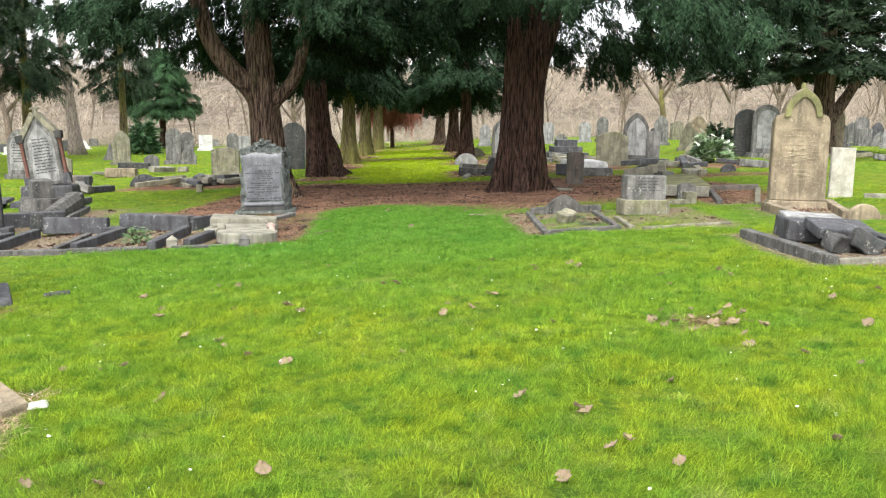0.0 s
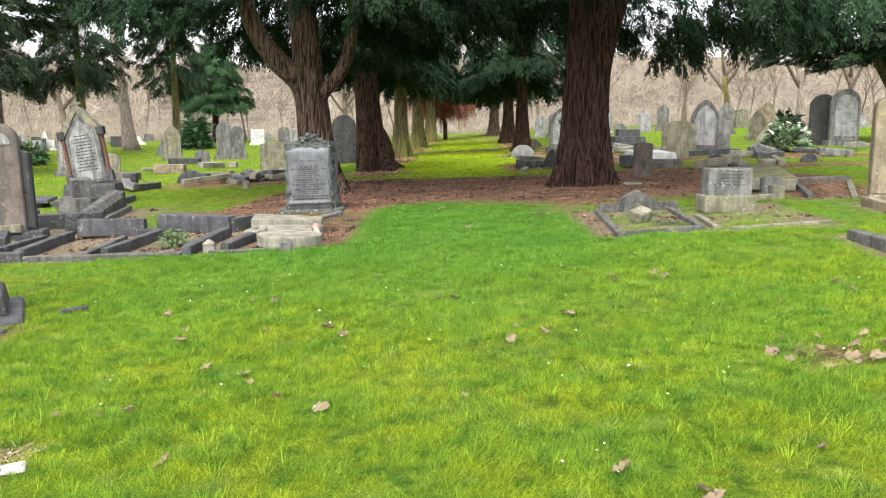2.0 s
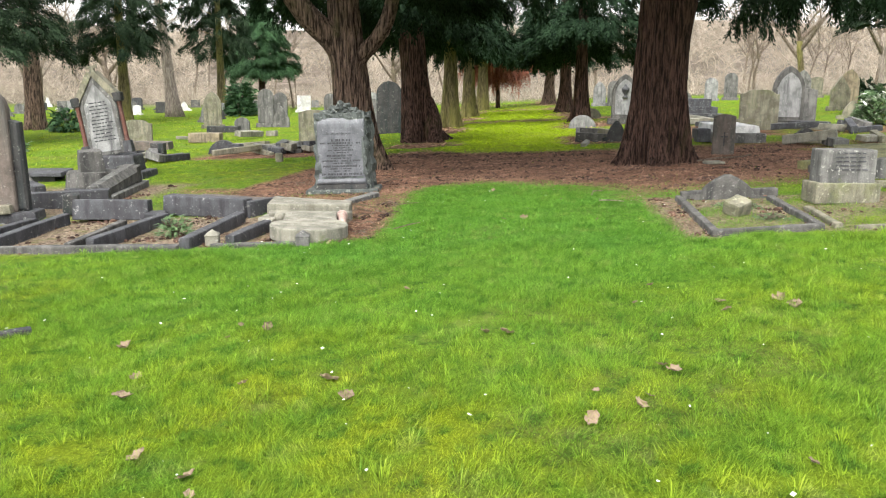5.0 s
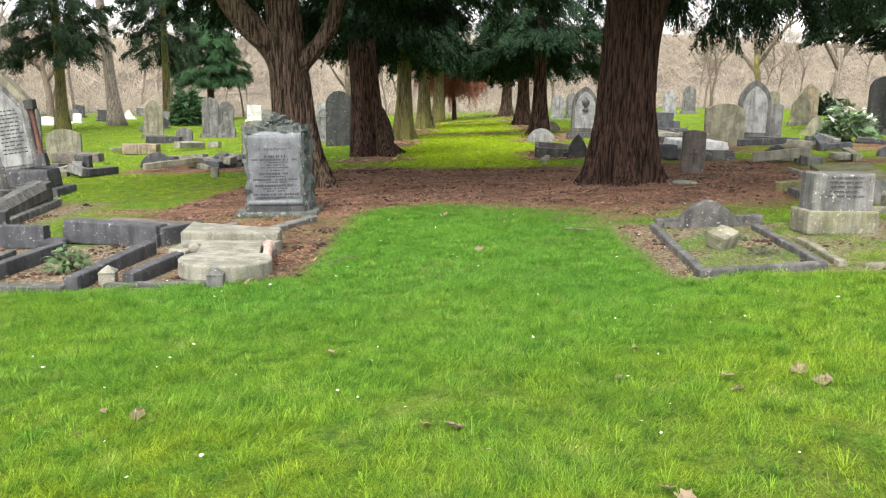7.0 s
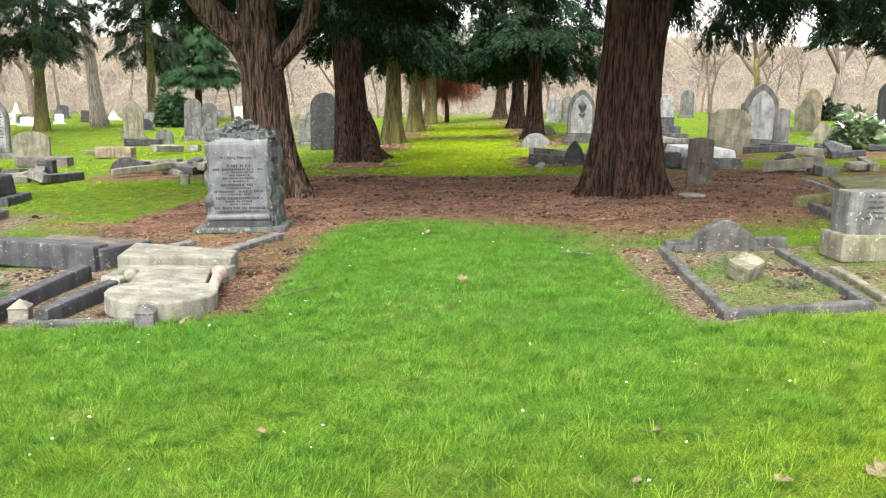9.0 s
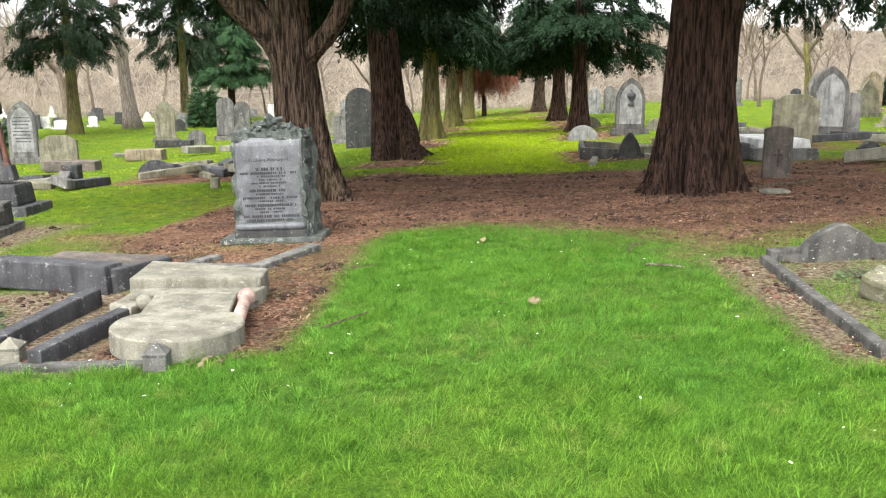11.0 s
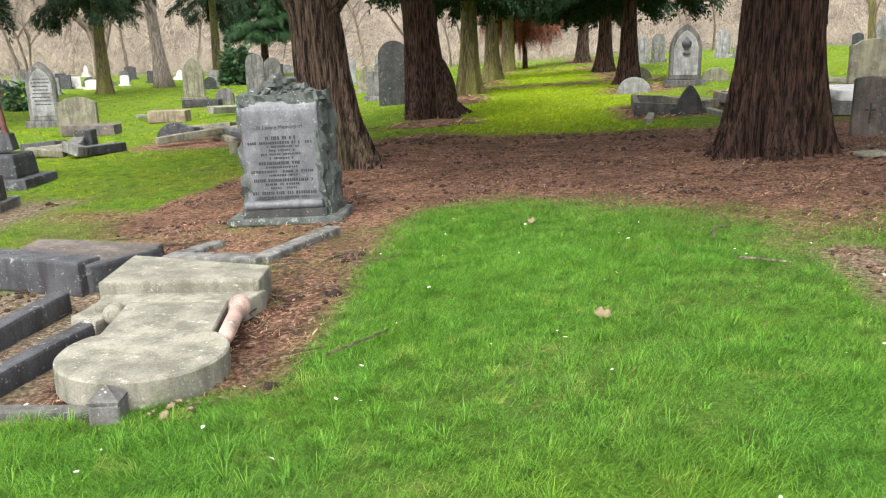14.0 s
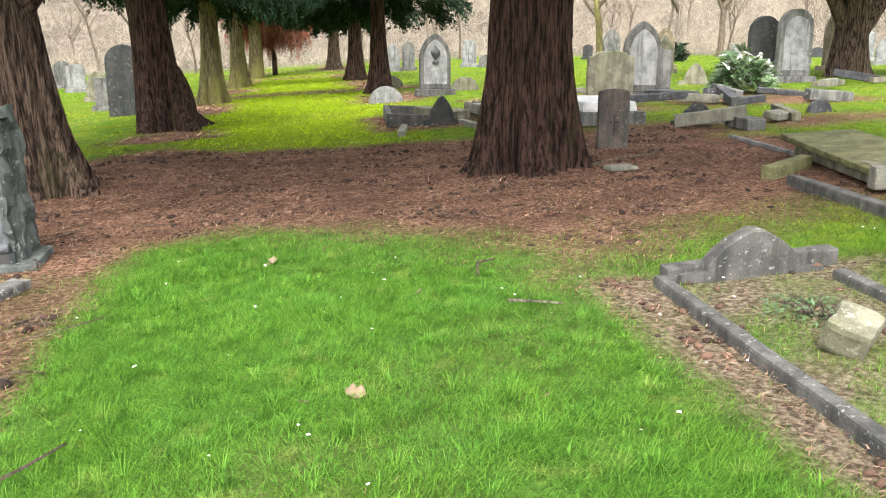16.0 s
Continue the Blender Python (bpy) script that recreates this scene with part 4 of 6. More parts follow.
# far graves, too many and too small to model finely
r = random.Random(5)
for i in range(78):
    x, y = r.uniform(-44, -13), r.uniform(40, 63)
    if abs(x + 18) < 2.5 and y < 50:
        continue
    mat, word = r.choice([(M_WHITE, "white marble"), (M_BLACK, "polished black"), (M_GREY, "grey"), (M_PALE, "pale stone"), (M_DARK, "dark granite")])
    S(r.choice(("camber", "square", "round", "ogee")), x, y, r.uniform(0.5, 0.8), r.uniform(0.5, 0.95), mat, word + " headstone in a distant row", 0.1, r.uniform(-6, 12), group="far headstones")
for i in range(30):
    x, y = r.uniform(13, 46), r.uniform(34, 60)
    mat, word = r.choice([(M_GREY, "grey"), (M_PALE, "pale stone"), (M_MOSSY, "mossy"), (M_DARK, "dark granite")])
    S(r.choice(("gothic", "round", "camber", "dome")), x, y, r.uniform(0.55, 0.85), r.uniform(0.6, 1.4), mat, word + " headstone in a distant row", 0.12, r.uniform(-8, 8), group="far headstones")
for i, (x, y) in enumerate([(-5.6, 41), (-4.6, 44), (-6.5, 46), (-3.8, 38), (-5.2, 36), (-7.5, 43), (-9, 47)]):
    S(("round", "gothic", "camber")[i % 3], x, y, 0.7, 1.0 + 0.12 * (i % 4), (M_GREY, M_MOSSY, M_PALE)[i % 3], "weathered headstone behind the avenue trees", 0.13, 4, group="far headstones")


def kerb(x0, y0, x1, y1, w=0.13, h=0.13, mat=None, label="dark granite grave kerb half sunk in earth", group="grave kerbs", z=0.0, tilt=0.0, dz1=0.0):
    """One kerb stone, from one end to the other."""
    ln = math.hypot(x1 - x0, y1 - y0)
    cx, cy = (x0 + x1) / 2, (y0 + y1) / 2
    slope = math.degrees(math.atan2(gz(x1) - gz(x0) + dz1, ln))
    bm = bm_block(ln, w, h + 0.05, 0.018, 0, 0.010, int(abs(cx * 31 + cy * 17)), 3)
    ob = part("grave_kerb", bm, mat or M_DARK, None, label, pose(cx, cy, gz(cx) + z - 0.05 + dz1 / 2, 0, 0, math.degrees(math.atan2(y1 - y0, x1 - x0))) @ pose(0, 0, 0, tilt, -slope, 0))
    return tagged(ob, label, "grave kerb", group)


def chunk(x, y, w, d, h, mat, label, rz=0.0, rx=0.0, ry=0.0, z=0.0, name="stone_block", cat="stone block", rough=0.012, bevel=0.02, group=""):
    return tagged(part(name, bm_block(w, d, h, bevel, 0.02, rough, int(abs(x * 19 + y * 23)), 2), mat, None, label, pose(x, y, gz(x) + z, rx, ry, rz)), label, cat, group)


# ---------------- the scroll monument ----------------
t = thing("scroll_monument", "grey granite scroll tablet set in rough rock-faced headstone", "gravestone", pose(-1.47, 13.72, gz(-1.47) - 0.015, 0, -2, 3))
bm = bm_block(1.14, 0.62, 0.065, 0.015, 0.02, 0.008, 4, 3)
part("base_slab", bm, M_ROCK, t, "green-grey base slab")
bm = bmesh.new()
bmesh.ops.create_cube(bm, size=1)
bmesh.ops.subdivide_edges(bm, edges=bm.edges[:], cuts=18, use_grid_fill=True)
for v in bm.verts:
    x, y, z = v.co
    zz = z + 0.5
    p = Vector((x * (0.80 + 0.16 * (y + 0.5)) * (1 - 0.07 * zz) + (0.05 if x > 0 else 0.0) * max(0, 0.5 - zz), y * 0.42 * (1 - 0.18 * zz) + 0.06 * zz, 0.05 + zz * 1.17))
    if abs(x) > 0.42 or zz > 0.92 or y > 0.3:
        step = math.floor(p.z * 7.0 + 1.2 * noise.noise(Vector((x * 3, y * 3, 0)))) * 1.7
        n = noise.noise_vector(Vector((p.x * 4, p.y * 5, step + p.z * 2)))
        n2 = noise.noise_vector(p * 13)
        p += Vector((n.x * 0.075, n.y * 0.05, n.z * 0.02)) + n2 * 0.022
    v.co = p
part("rock_body", bm, M_ROCK, t, "rough rock-faced stone")
for i, (x, z, s) in enumerate([(-0.36, 1.25, 0.11), (-0.24, 1.29, 0.10), (-0.10, 1.33, 0.12), (0.03, 1.38, 0.13), (0.13, 1.33, 0.11), (0.25, 1.30, 0.10), (0.36, 1.24, 0.10), (0.0, 1.27, 0.14)]):
    bm = bmesh.new()
    bmesh.ops.create_icosphere(bm, subdivisions=3, radius=1)
    for v in bm.verts:
        q = v.co.copy()
        petal = 1 + 0.20 * math.cos(5 * math.atan2(q.z, q.x) + i) + 0.22 * noise.noise(q * 2.6 + Vector((i, 0, 0)))
        v.co = Vector((q.x * s * petal, q.y * s * 0.9 * petal, q.z * s * petal * 0.8))
    part("carved_flower", bm, M_ROCK, t, m=pose(x * 0.9, 0.03, z - 0.09))
# the sheet: curls at its head and rolls up at its foot
prof = [(-0.185 - 0.012, 0.20)] + [(-0.196 + 0.055 * u, 0.20 + 0.94 * u) for u in np.linspace(0.05, 0.88, 10)] + [(-0.143, 1.07), (-0.132, 1.11), (-0.11, 1.145), (-0.075, 1.168), (-0.03, 1.178)]
vs, fs = [], []
for y, z in prof:
    for x in (-0.365, -0.345, 0.345, 0.365):
        vs.append((x, y + (0.012 if abs(x) > 0.35 else 0), z))
for y, z in prof[::-1]:
    for x in (-0.365, -0.345, 0.345, 0.365):
        vs.append((x, y + 0.035, z - 0.01))
m4, nn = 4, len(prof) * 2
for i in range(nn):
    for k in range(3):
        a, b = i * m4 + k, ((i + 1) % nn) * m4 + k
        fs.append((a, a + 1, b + 1, b))
for k in (0, 3):
    for i in range(len(prof) - 1):
        j = nn - 1 - i
        fs.append((i * 4 + k, (i + 1) * 4 + k, (j - 1) * 4 + k, j * 4 + k))
bm = bmesh.new()
me = mesh_of("scroll", vs, faces=fs)
bm.from_mesh(me)
bmesh.ops.recalc_face_normals(bm, faces=bm.faces[:])
scroll = part("scroll", bm, M_SCROLL, t, "smooth grey stone scroll")
roll = tube_mesh("scroll_roll", [(x, -0.228, 0.185) for x in (-0.375, -0.37, -0.2, 0, 0.2, 0.37, 0.375)], [0.030, 0.042, 0.044, 0.044, 0.044, 0.042, 0.030], 20)
part("scroll_roll", roll, M_SCROLL, scroll)
# added black strip: the shade in the gap below the roll, put in as colour
part("shade_strip", bm_block(0.82, 0.47, 0.085, 0.008), M_BLACK, t, "black strip standing for the shaded gap under the scroll", m=pose(0, -0.02, 0.06))


def words(text, size, parent, m, mat, name="lettering"):
    cu = bpy.data.curves.new(name, "FONT")
    cu.body, cu.size, cu.align_x, cu.extrude = text, size, "CENTER", 0.0015
    tmp = bpy.data.objects.new(name, cu)
    me = bpy.data.meshes.new_from_object(tmp)
    bpy.data.objects.remove(tmp)
    return part(name, me, mat, parent, m=m)


def on_scroll(z):
    u = (z - 0.20) / 0.94
    return -0.196 + 0.055 * u - 0.004


words("In Loving Memory of", 0.052, scroll, pose(0, on_scroll(0.91), 0.90, 87, 0, 0), M_LETTER)
r = random.Random(3)
z = 0.865
bm = bmesh.new()
for i, (hw, hh) in enumerate([(0.14, 0.034), (0.31, 0.026), (0.17, 0.018), (0.13, 0.018), (0.19, 0.018), (0.11, 0.018), (0.24, 0.03), (0.15, 0.02), (0.30, 0.024), (0.13, 0.018), (0.28, 0.03), (0.17, 0.02), (0.12, 0.018), (0.30, 0.03), (0.24, 0.024)]):
    z -= 0.020 + hh * 0.9
    x = -hw
    while x < hw:
        ln = r.uniform(0.012, 0.022)
        if r.random() > 0.16:
            for v in bmesh.ops.create_cube(bm, size=1)["verts"]:
                v.co = Vector((x + v.co.x * ln * 0.8, on_scroll(z) + v.co.y * 0.004, z + v.co.z * hh))
        x += ln + 0.004
tagged(part("inscription", bm, M_LETTER, scroll), kind="stuff")
kerb(-2.06, 12.18, -1.2, 11.98, 0.17, 0.05, M_GREY, "pale green-grey kerb slab before the scroll monument")
kerb(-1.22, 11.99, -0.86, 12.98, 0.15, 0.05, M_GREY, "pale green-grey kerb slab before the scroll monument")
kerb(-1.98, 12.2, -1.78, 12.62, 0.14, 0.05, M_GREY, "pale green-grey kerb slab before the scroll monument")

# ---------------- the fallen headstone ----------------
def prism(corners, z0, z1, bevel=0.018, rough=0.004, seed=1):
    """A block on a foot of any four corners."""
    bm = bmesh.new()
    lo = [bm.verts.new((x, y, z0)) for x, y in corners]
    hi = [bm.verts.new((x, y, z1)) for x, y in corners]
    for i in range(4):
        bm.faces.new((lo[i], lo[(i + 1) % 4], hi[(i + 1) % 4], hi[i]))
    bm.faces.new(lo[::-1])
    bm.faces.new(hi)
    bmesh.ops.recalc_face_normals(bm, faces=bm.faces[:])
    bmesh.ops.bevel(bm, geom=bm.edges[:], offset=bevel, segments=2, profile=0.6, affect="EDGES")
    bmesh.ops.subdivide_edges(bm, edges=[e for e in bm.edges if e.calc_length() > 0.12], cuts=3, use_grid_fill=True)
    for v in bm.verts:
        v.co += noise.noise_vector(v.co * 6 + Vector((seed * 3.1, seed, 0))) * rough
    return bm


t = thing("fallen_headstone", "cream stone headstone fallen flat across its grave kerbs", "gravestone", pose(-1.05, 9.67, gz(-1.05), -0.5, 1.0, 12))
pts = [(x, y) for x, y in arc(0, 0, 0.425, 160, 380, 30)] + [(0.36, 0.22), (0.30, 0.27), (0.30, 0.86), (-0.30, 0.86), (-0.30, 0.27), (-0.36, 0.22)]
part("tablet", bm_extrude(pts, 0.155, 0.012), M_CREAM, t, m=pose(0, 0, 0.075, -90, 0, 0))
part("head_strip", prism([(-0.52, 1.10), (-0.50, 0.84), (0.40, 0.86), (0.50, 1.12)], -0.02, 0.135), M_CREAM, t, m=pose(0, 0, 0))
part("head_block", prism([(-0.50, 1.82), (-0.54, 1.09), (0.46, 1.07), (0.50, 1.42)], -0.03, 0.215, seed=2), M_CREAM, t)
path = [(0.365, y, 0.115) for y in (0.24, 0.28, 0.33, 0.70, 0.74, 0.76, 0.80, 0.86, 0.88)]
part("side_column", tube_mesh("side_column", path, [0.035, 0.046, 0.046, 0.046, 0.05, 0.064, 0.068, 0.064, 0.05], 18), M_PINK, t, "pink granite column")
path = [(-0.37, y, 0.10) for y in (0.72, 0.735, 0.78, 0.84, 0.86)]
part("column_stub", tube_mesh("column_stub", path, [0.03, 0.055, 0.062, 0.058, 0.05], 16), M_CREAM, t, "broken pale column stub")
part("broken_corner", prism([(-0.62, 0.78), (-0.44, 0.66), (-0.36, 0.88), (-0.54, 1.12)], -0.03, 0.10, 0.02, 0.012, 5), M_CREAM, t, "broken stone corner")


def kerb_post(x, y, mat, label, s=0.17, rz=0.0):
    t = thing("kerb_post", label, "kerb post", pose(x, y, gz(x) - 0.02, 0, 0, rz), "kerb posts")
    shaft = part("shaft", bm_block(s, s, 0.11, 0.012), mat, t)
    bm = bmesh.new()
    b = [bm.verts.new((sx * s * 0.5, sy * s * 0.5, 0.11)) for sx, sy in ((-1, -1), (1, -1), (1, 1), (-1, 1))]
    c = [bm.verts.new((sx * s * 0.52, sy * s * 0.52, 0.125)) for sx, sy in ((-1, -1), (1, -1), (1, 1), (-1, 1))]
    top = bm.verts.new((0, 0, 0.185))
    for i in range(4):
        bm.faces.new((b[i], b[(i + 1) % 4], c[(i + 1) % 4], c[i]))
        bm.faces.new((c[i], c[(i + 1) % 4], top))
    bm.faces.new(b[::-1])
    part("cap", bm, mat, shaft)


kerb_post(-2.05, 9.42, M_CREAM, "pale kerb post with pyramid cap", 0.145, 12)
kerb_post(-1.00, 9.20, M_GREY, "grey kerb post with pyramid cap", 0.14, 8)

# ---------------- the dark kerbed plots ----------------
kerb(-3.34, 9.25, -3.24, 11.0, 0.11, 0.13)
kerb(-2.25, 9.12, -2.22, 10.9, 0.12, 0.13)
kerb(-1.80, 9.25, -1.66, 10.5, 0.11, 0.12)
kerb(-4.55, 9.4, -4.68, 11.2, 0.12, 0.13)
kerb(-5.0, 9.4, -4.95, 10.9, 0.12, 0.12)
kerb(-3.62, 9.3, -3.75, 10.9, 0.09, 0.07, M_KERB)
kerb(-2.3, 9.12, -3.5, 9.22, 0.13, 0.06, M_KERB, "worn grey front kerb at the lawn's edge")
kerb(-3.5, 9.22, -4.4, 9.28, 0.13, 0.06, M_KERB, "worn grey front kerb at the lawn's edge")
kerb(-4.4, 9.26, -5.7, 9.34, 0.15, 0.12)
kerb(-2.0, 9.25, -1.06, 9.24, 0.10, 0.035, M_KERB, "pale front kerb of the fallen headstone's plot")
chunk(-2.86, 11.48, 1.24, 0.24, 0.26, M_DARK, "dark granite chest block with pitted front", -12, name="grave_block", cat="grave kerb", rough=0.005)
kerb(-2.27, 11.3, -1.95, 11.8, 0.10, 0.20)
chunk(-2.68, 11.98, 1.06, 0.72, 0.15, M_BROWN, "mossy ledger slab behind a chest block", 6, ry=3, name="ledger_slab", cat="grave slab")
chunk(-4.12, 11.36, 1.0, 0.22, 0.27, M_DARK, "dark granite chest block leaning in its plot", 7, rx=-6, name="grave_block", cat="grave kerb", rough=0.005)
chunk(-3.52, 11.36, 0.26, 0.3, 0.09, M_DARK, "dark broken kerb end piece", 10, name="grave_block", cat="grave kerb")
chunk(-5.55, 10.5, 0.5, 0.9, 0.2, M_DARK, "dark granite kerb lump beside a tablet", 25, name="grave_block", cat="grave kerb")
kerb(-6.6, 12.4, -4.9, 12.9, 0.2, 0.24, M_DARK)
kerb(-6.7, 13.5, -5.2, 13.2, 0.14, 0.14, M_BLACK)
chunk(-4.98, 11.9, 0.22, 0.22, 0.3, M_BLACK, "small black urn-shaped kerb post", 20, name="kerb_post", cat="kerb post", bevel=0.06, group="kerb posts")

# ---------------- left-hand monuments ----------------
t = thing("headstone", "tall grey round-arched headstone with blackened sides", "gravestone", pose(-5.76, 11.42, gz(-5.8) - 0.03, -2, -2, 16), "headstones")
part("plinth", bm_block(1.1, 0.5, 0.16, 0.02, 0.03), M_DARK, t)
part("step", bm_block(0.5, 0.34, 0.12, 0.02, 0.05), M_MOSSY, t, "mossy green step", pose(0, -0.12, 0.15))
part("shoulder_stone", bm_extrude(outline("camber", 0.82, 1.28), 0.22, 0.03), M_BLACK, t, m=pose(0, 0.05, 0.15))
part("tablet", bm_extrude(outline("round", 0.58, 1.66), 0.2, 0.02), M_BROWN, t, "brown-grey tablet", pose(0, -0.04, 0.15))
bm = bm_extrude([(p[0], p[1]) for p in arc(0, 0, 0.19, 0, 180, 12)], 0.02, 0.005)
part("carved_panel", bm, M_PALE, t, "pale carved lunette", pose(0, -0.146, 1.48))

t = thing("gabled_monument", "tall gabled gothic monument with red columns and mossy coping", "gravestone", pose(-6.75, 16.75, gz(-6.75) - 0.03, -1, -2, 6))
tilt = pose(0, 0, 0.48, 0, -7, 0) @ pose(0, 0, -0.48)
part("step", bm_block(1.5, 0.95, 0.16, 0.02, 0.02, 0.004, 1, 2), M_DARK, t)
part("plinth", bm_block(1.14, 0.66, 0.34, 0.05, 0.06), M_DARK, t, m=pose(0, 0, 0.15))
part("tablet", bm_extrude(outline("gable", 0.72, 1.62), 0.24, 0.02), M_GREY, t, m=tilt @ pose(0, 0, 0.48))
part("panel", bm_extrude(outline("gable", 0.54, 1.30), 0.014, 0.005), M_PALE, t, "pale engraved panel", tilt @ pose(0, -0.125, 0.56))
letter_lines(t, 0.42, 1.55, 0.75, -0.134, 12, 8, m=tilt)
for sx in (-1, 1):
    ln = 0.62
    part("coping", bm_block(0.12, 0.30, ln, 0.015), M_MOSSY, t, "mossy coping stone", tilt @ pose(sx * 0.38, 0, 1.58, 0, -sx * 35, 0))
    part("column_base", bm_block(0.17, 0.19, 0.24, 0.02, 0.1), M_DARK, t, m=tilt @ pose(sx * 0.41, -0.08, 0.48))
    part("column", tube_mesh("column", [(sx * 0.41, -0.08, z) for z in (0.70, 0.74, 0.80, 1.40, 1.45, 1.5)], [0.065, 0.05, 0.042, 0.042, 0.05, 0.06], 14), M_REDGRAN, t, "red granite column", tilt)
    part("capital", bm_block(0.16, 0.18, 0.18, 0.03, -0.1), M_BLACK, t, m=tilt @ pose(sx * 0.41, -0.08, 1.48))
part("finial", bm_block(0.10, 0.10, 0.16, 0.02, 0.2), M_MOSSY, t, m=tilt @ pose(0, 0, 2.06))
part("finial_cross", bm_block(0.20, 0.07, 0.06, 0.015), M_MOSSY, t, m=tilt @ pose(0, 0, 2.17))

t = thing("broken_obelisk", "stump of a grey obelisk on a hipped base", "gravestone", pose(-5.98, 14.45, gz(-6) - 0.02, 0, 0, 24))
part("foot", bm_block(0.86, 0.86, 0.14, 0.02, 0.02, 0.005, 1, 2), M_DARK, t)
bm = bmesh.new()
bmesh.ops.create_cone(bm, cap_ends=True, segments=8, radius1=0.46, radius2=0.42, depth=0.26)
bmesh.ops.bevel(bm, geom=bm.edges[:], offset=0.015, segments=2, affect="EDGES")
part("octagon_base", bm, M_KERB, t, m=pose(0, 0, 0.26, 0, 0, 22))
part("stump", bm_block(0.40, 0.40, 0.36, 0.02, 0.12, 0.012, 5, 3), M_KERB, t, m=pose(0, 0, 0.38, 4, -3, 10))
t = thing("fallen_pillar", "long grey chamfered pillar fallen across a kerb", "gravestone", pose(-5.38, 13.95, gz(-5.4) + 0.10, 3, 0, 10))
bm = bmesh.new()
bmesh.ops.create_cone(bm, cap_ends=True, segments=8, radius1=0.20, radius2=0.17, depth=2.1)
bmesh.ops.bevel(bm, geom=[e for e in bm.edges if e.calc_length() < 0.3], offset=0.015, segments=1, affect="EDGES")
part("shaft", bm, M_KERB, t, m=pose(0, 0, 0.08, 90, 22, 0))
part("end_block", bm_block(0.36, 0.28, 0.34, 0.02, 0.02, 0.01, 4, 2), M_KERB, t, m=pose(0, 1.0, -0.10))
kerb(-5.0, 12.9, -5.45, 15.3, 0.16, 0.10, M_GREY, "grey kerb under a fallen pillar")

t = thing("cross_monument", "tapering lichen-grey cross monument with engraved text, on steps", "gravestone", pose(-3.36, 5.85, gz(-3.2) - 0.13, 2, -3, 27))
part("lower_step", bm_block(1.42, 0.86, 0.20, 0.03, 0.05), M_DARK, t)
part("upper_step", bm_block(1.14, 0.64, 0.19, 0.03, 0.05), M_BLACK, t, m=pose(0, 0, 0.195))
part("tapered_body", bm_extrude([(0.50, 0), (0.47, 0.06), (0.245, 0.92), (0.22, 0.98), (-0.22, 0.98), (-0.245, 0.92), (-0.47, 0.06), (-0.50, 0)], 0.34, 0.03), M_MOSSY, t, m=pose(0, 0, 0.38))
part("cross_shaft", bm_block(0.38, 0.26, 0.66, 0.04, 0.10), M_MOSSY, t, m=pose(0, 0, 1.34))
part("cross_arm", bm_block(0.82, 0.24, 0.26, 0.04), M_MOSSY, t, m=pose(0, 0.001, 1.58))
letter_lines(t, 0.44, 1.12, 0.52, -0.173, 13, 21)
kerb(-2.62, 5.52, -2.95, 4.2, 0.12, 0.04, M_GREY, "thin grey kerb sunk in grass")
chunk(-2.28, 6.1, 0.26, 0.1, 0.05, M_BLACK, "dark stone flake lying in grass", 35, name="stone_flake", cat="stone fragment")

# buff fragments at the lawn's near edge
chunk(-1.28, 2.72, 0.62, 0.16, 0.13, M_SAND, "buff sandstone kerb fragment tipped in dry grass", -38, 8, 12, name="kerb_fragment", cat="stone fragment", rough=0.006)
chunk(-1.45, 2.46, 0.42, 0.14, 0.12, M_SAND, "buff sandstone kerb fragment in dry grass", -60, 4, -10, name="kerb_fragment", cat="stone fragment", rough=0.006)
chunk(-0.98, 2.62, 0.16, 0.1, 0.03, M_WHITE, "flat white stone chip on grass", 20, name="stone_flake", cat="stone fragment")

# flat slab tombs behind
chunk(-8.7, 16.3, 2.3, 0.95, 0.08, M_DARK, "wide dark flat tomb slab on low supports", 14, z=0.14, name="tomb_slab", cat="grave slab", rough=0.004)
chunk(-8.7, 16.3, 2.0, 0.7, 0.15, M_BLACK, "dark supports under a tomb slab", 14, name="tomb_support", cat="grave slab")
chunk(-10.7, 14.4, 1.8, 0.4, 0.3, M_GREY, "grey chest tomb side lying in grass", 14, name="tomb_slab", cat="grave slab")
chunk(-11.3, 18.9, 1.5, 0.5, 0.32, M_GREY, "grey low tomb block beside an arched headstone", 12, name="tomb_slab", cat="grave slab")

# broken kerbs scattered among the graves
r = random.Random(12)
for cx, cy, n, sx, sy in ((-4.9, 22.6, 26, 1.6, 1.2), (-8.0, 20.3, 8, 1.2, 0.8), (-8.4, 28.5, 6, 1.5, 1.0), (-7.4, 13.6, 6, 0.8, 0.6), (9.9, 22.6, 12, 1.8, 1.0), (8.3, 18.6, 5, 1.2, 0.6), (4.4, 22.8, 6, 0.8, 0.6), (6.8, 26.5, 8, 1.0, 1.0), (14.5, 25.5, 8, 2.5, 1.2)):
    for i in range(n):
        x, y = cx + r.uniform(-sx, sx), cy + r.uniform(-sy, sy)
        mat, word = r.choice(((M_GREY, "grey"), (M_MOSSY, "mossy"), (M_DARK, "dark granite"), (M_CREAM, "pale")))
        chunk(x, y, r.uniform(0.3, 1.3), r.uniform(0.12, 0.3), r.uniform(0.10, 0.2), mat, word + " broken kerb stone lying loose among graves", r.uniform(0, 180), r.uniform(-8, 8), r.uniform(-9, 9), r.choice((0.0, 0.03, 0.08)), "kerb_fragment", "stone fragment", group="broken kerbs")
chunk(-7.6, 20.9, 0.32, 0.3, 0.4, M_BLACK, "square black stone post in grass", 8, name="stone_block")
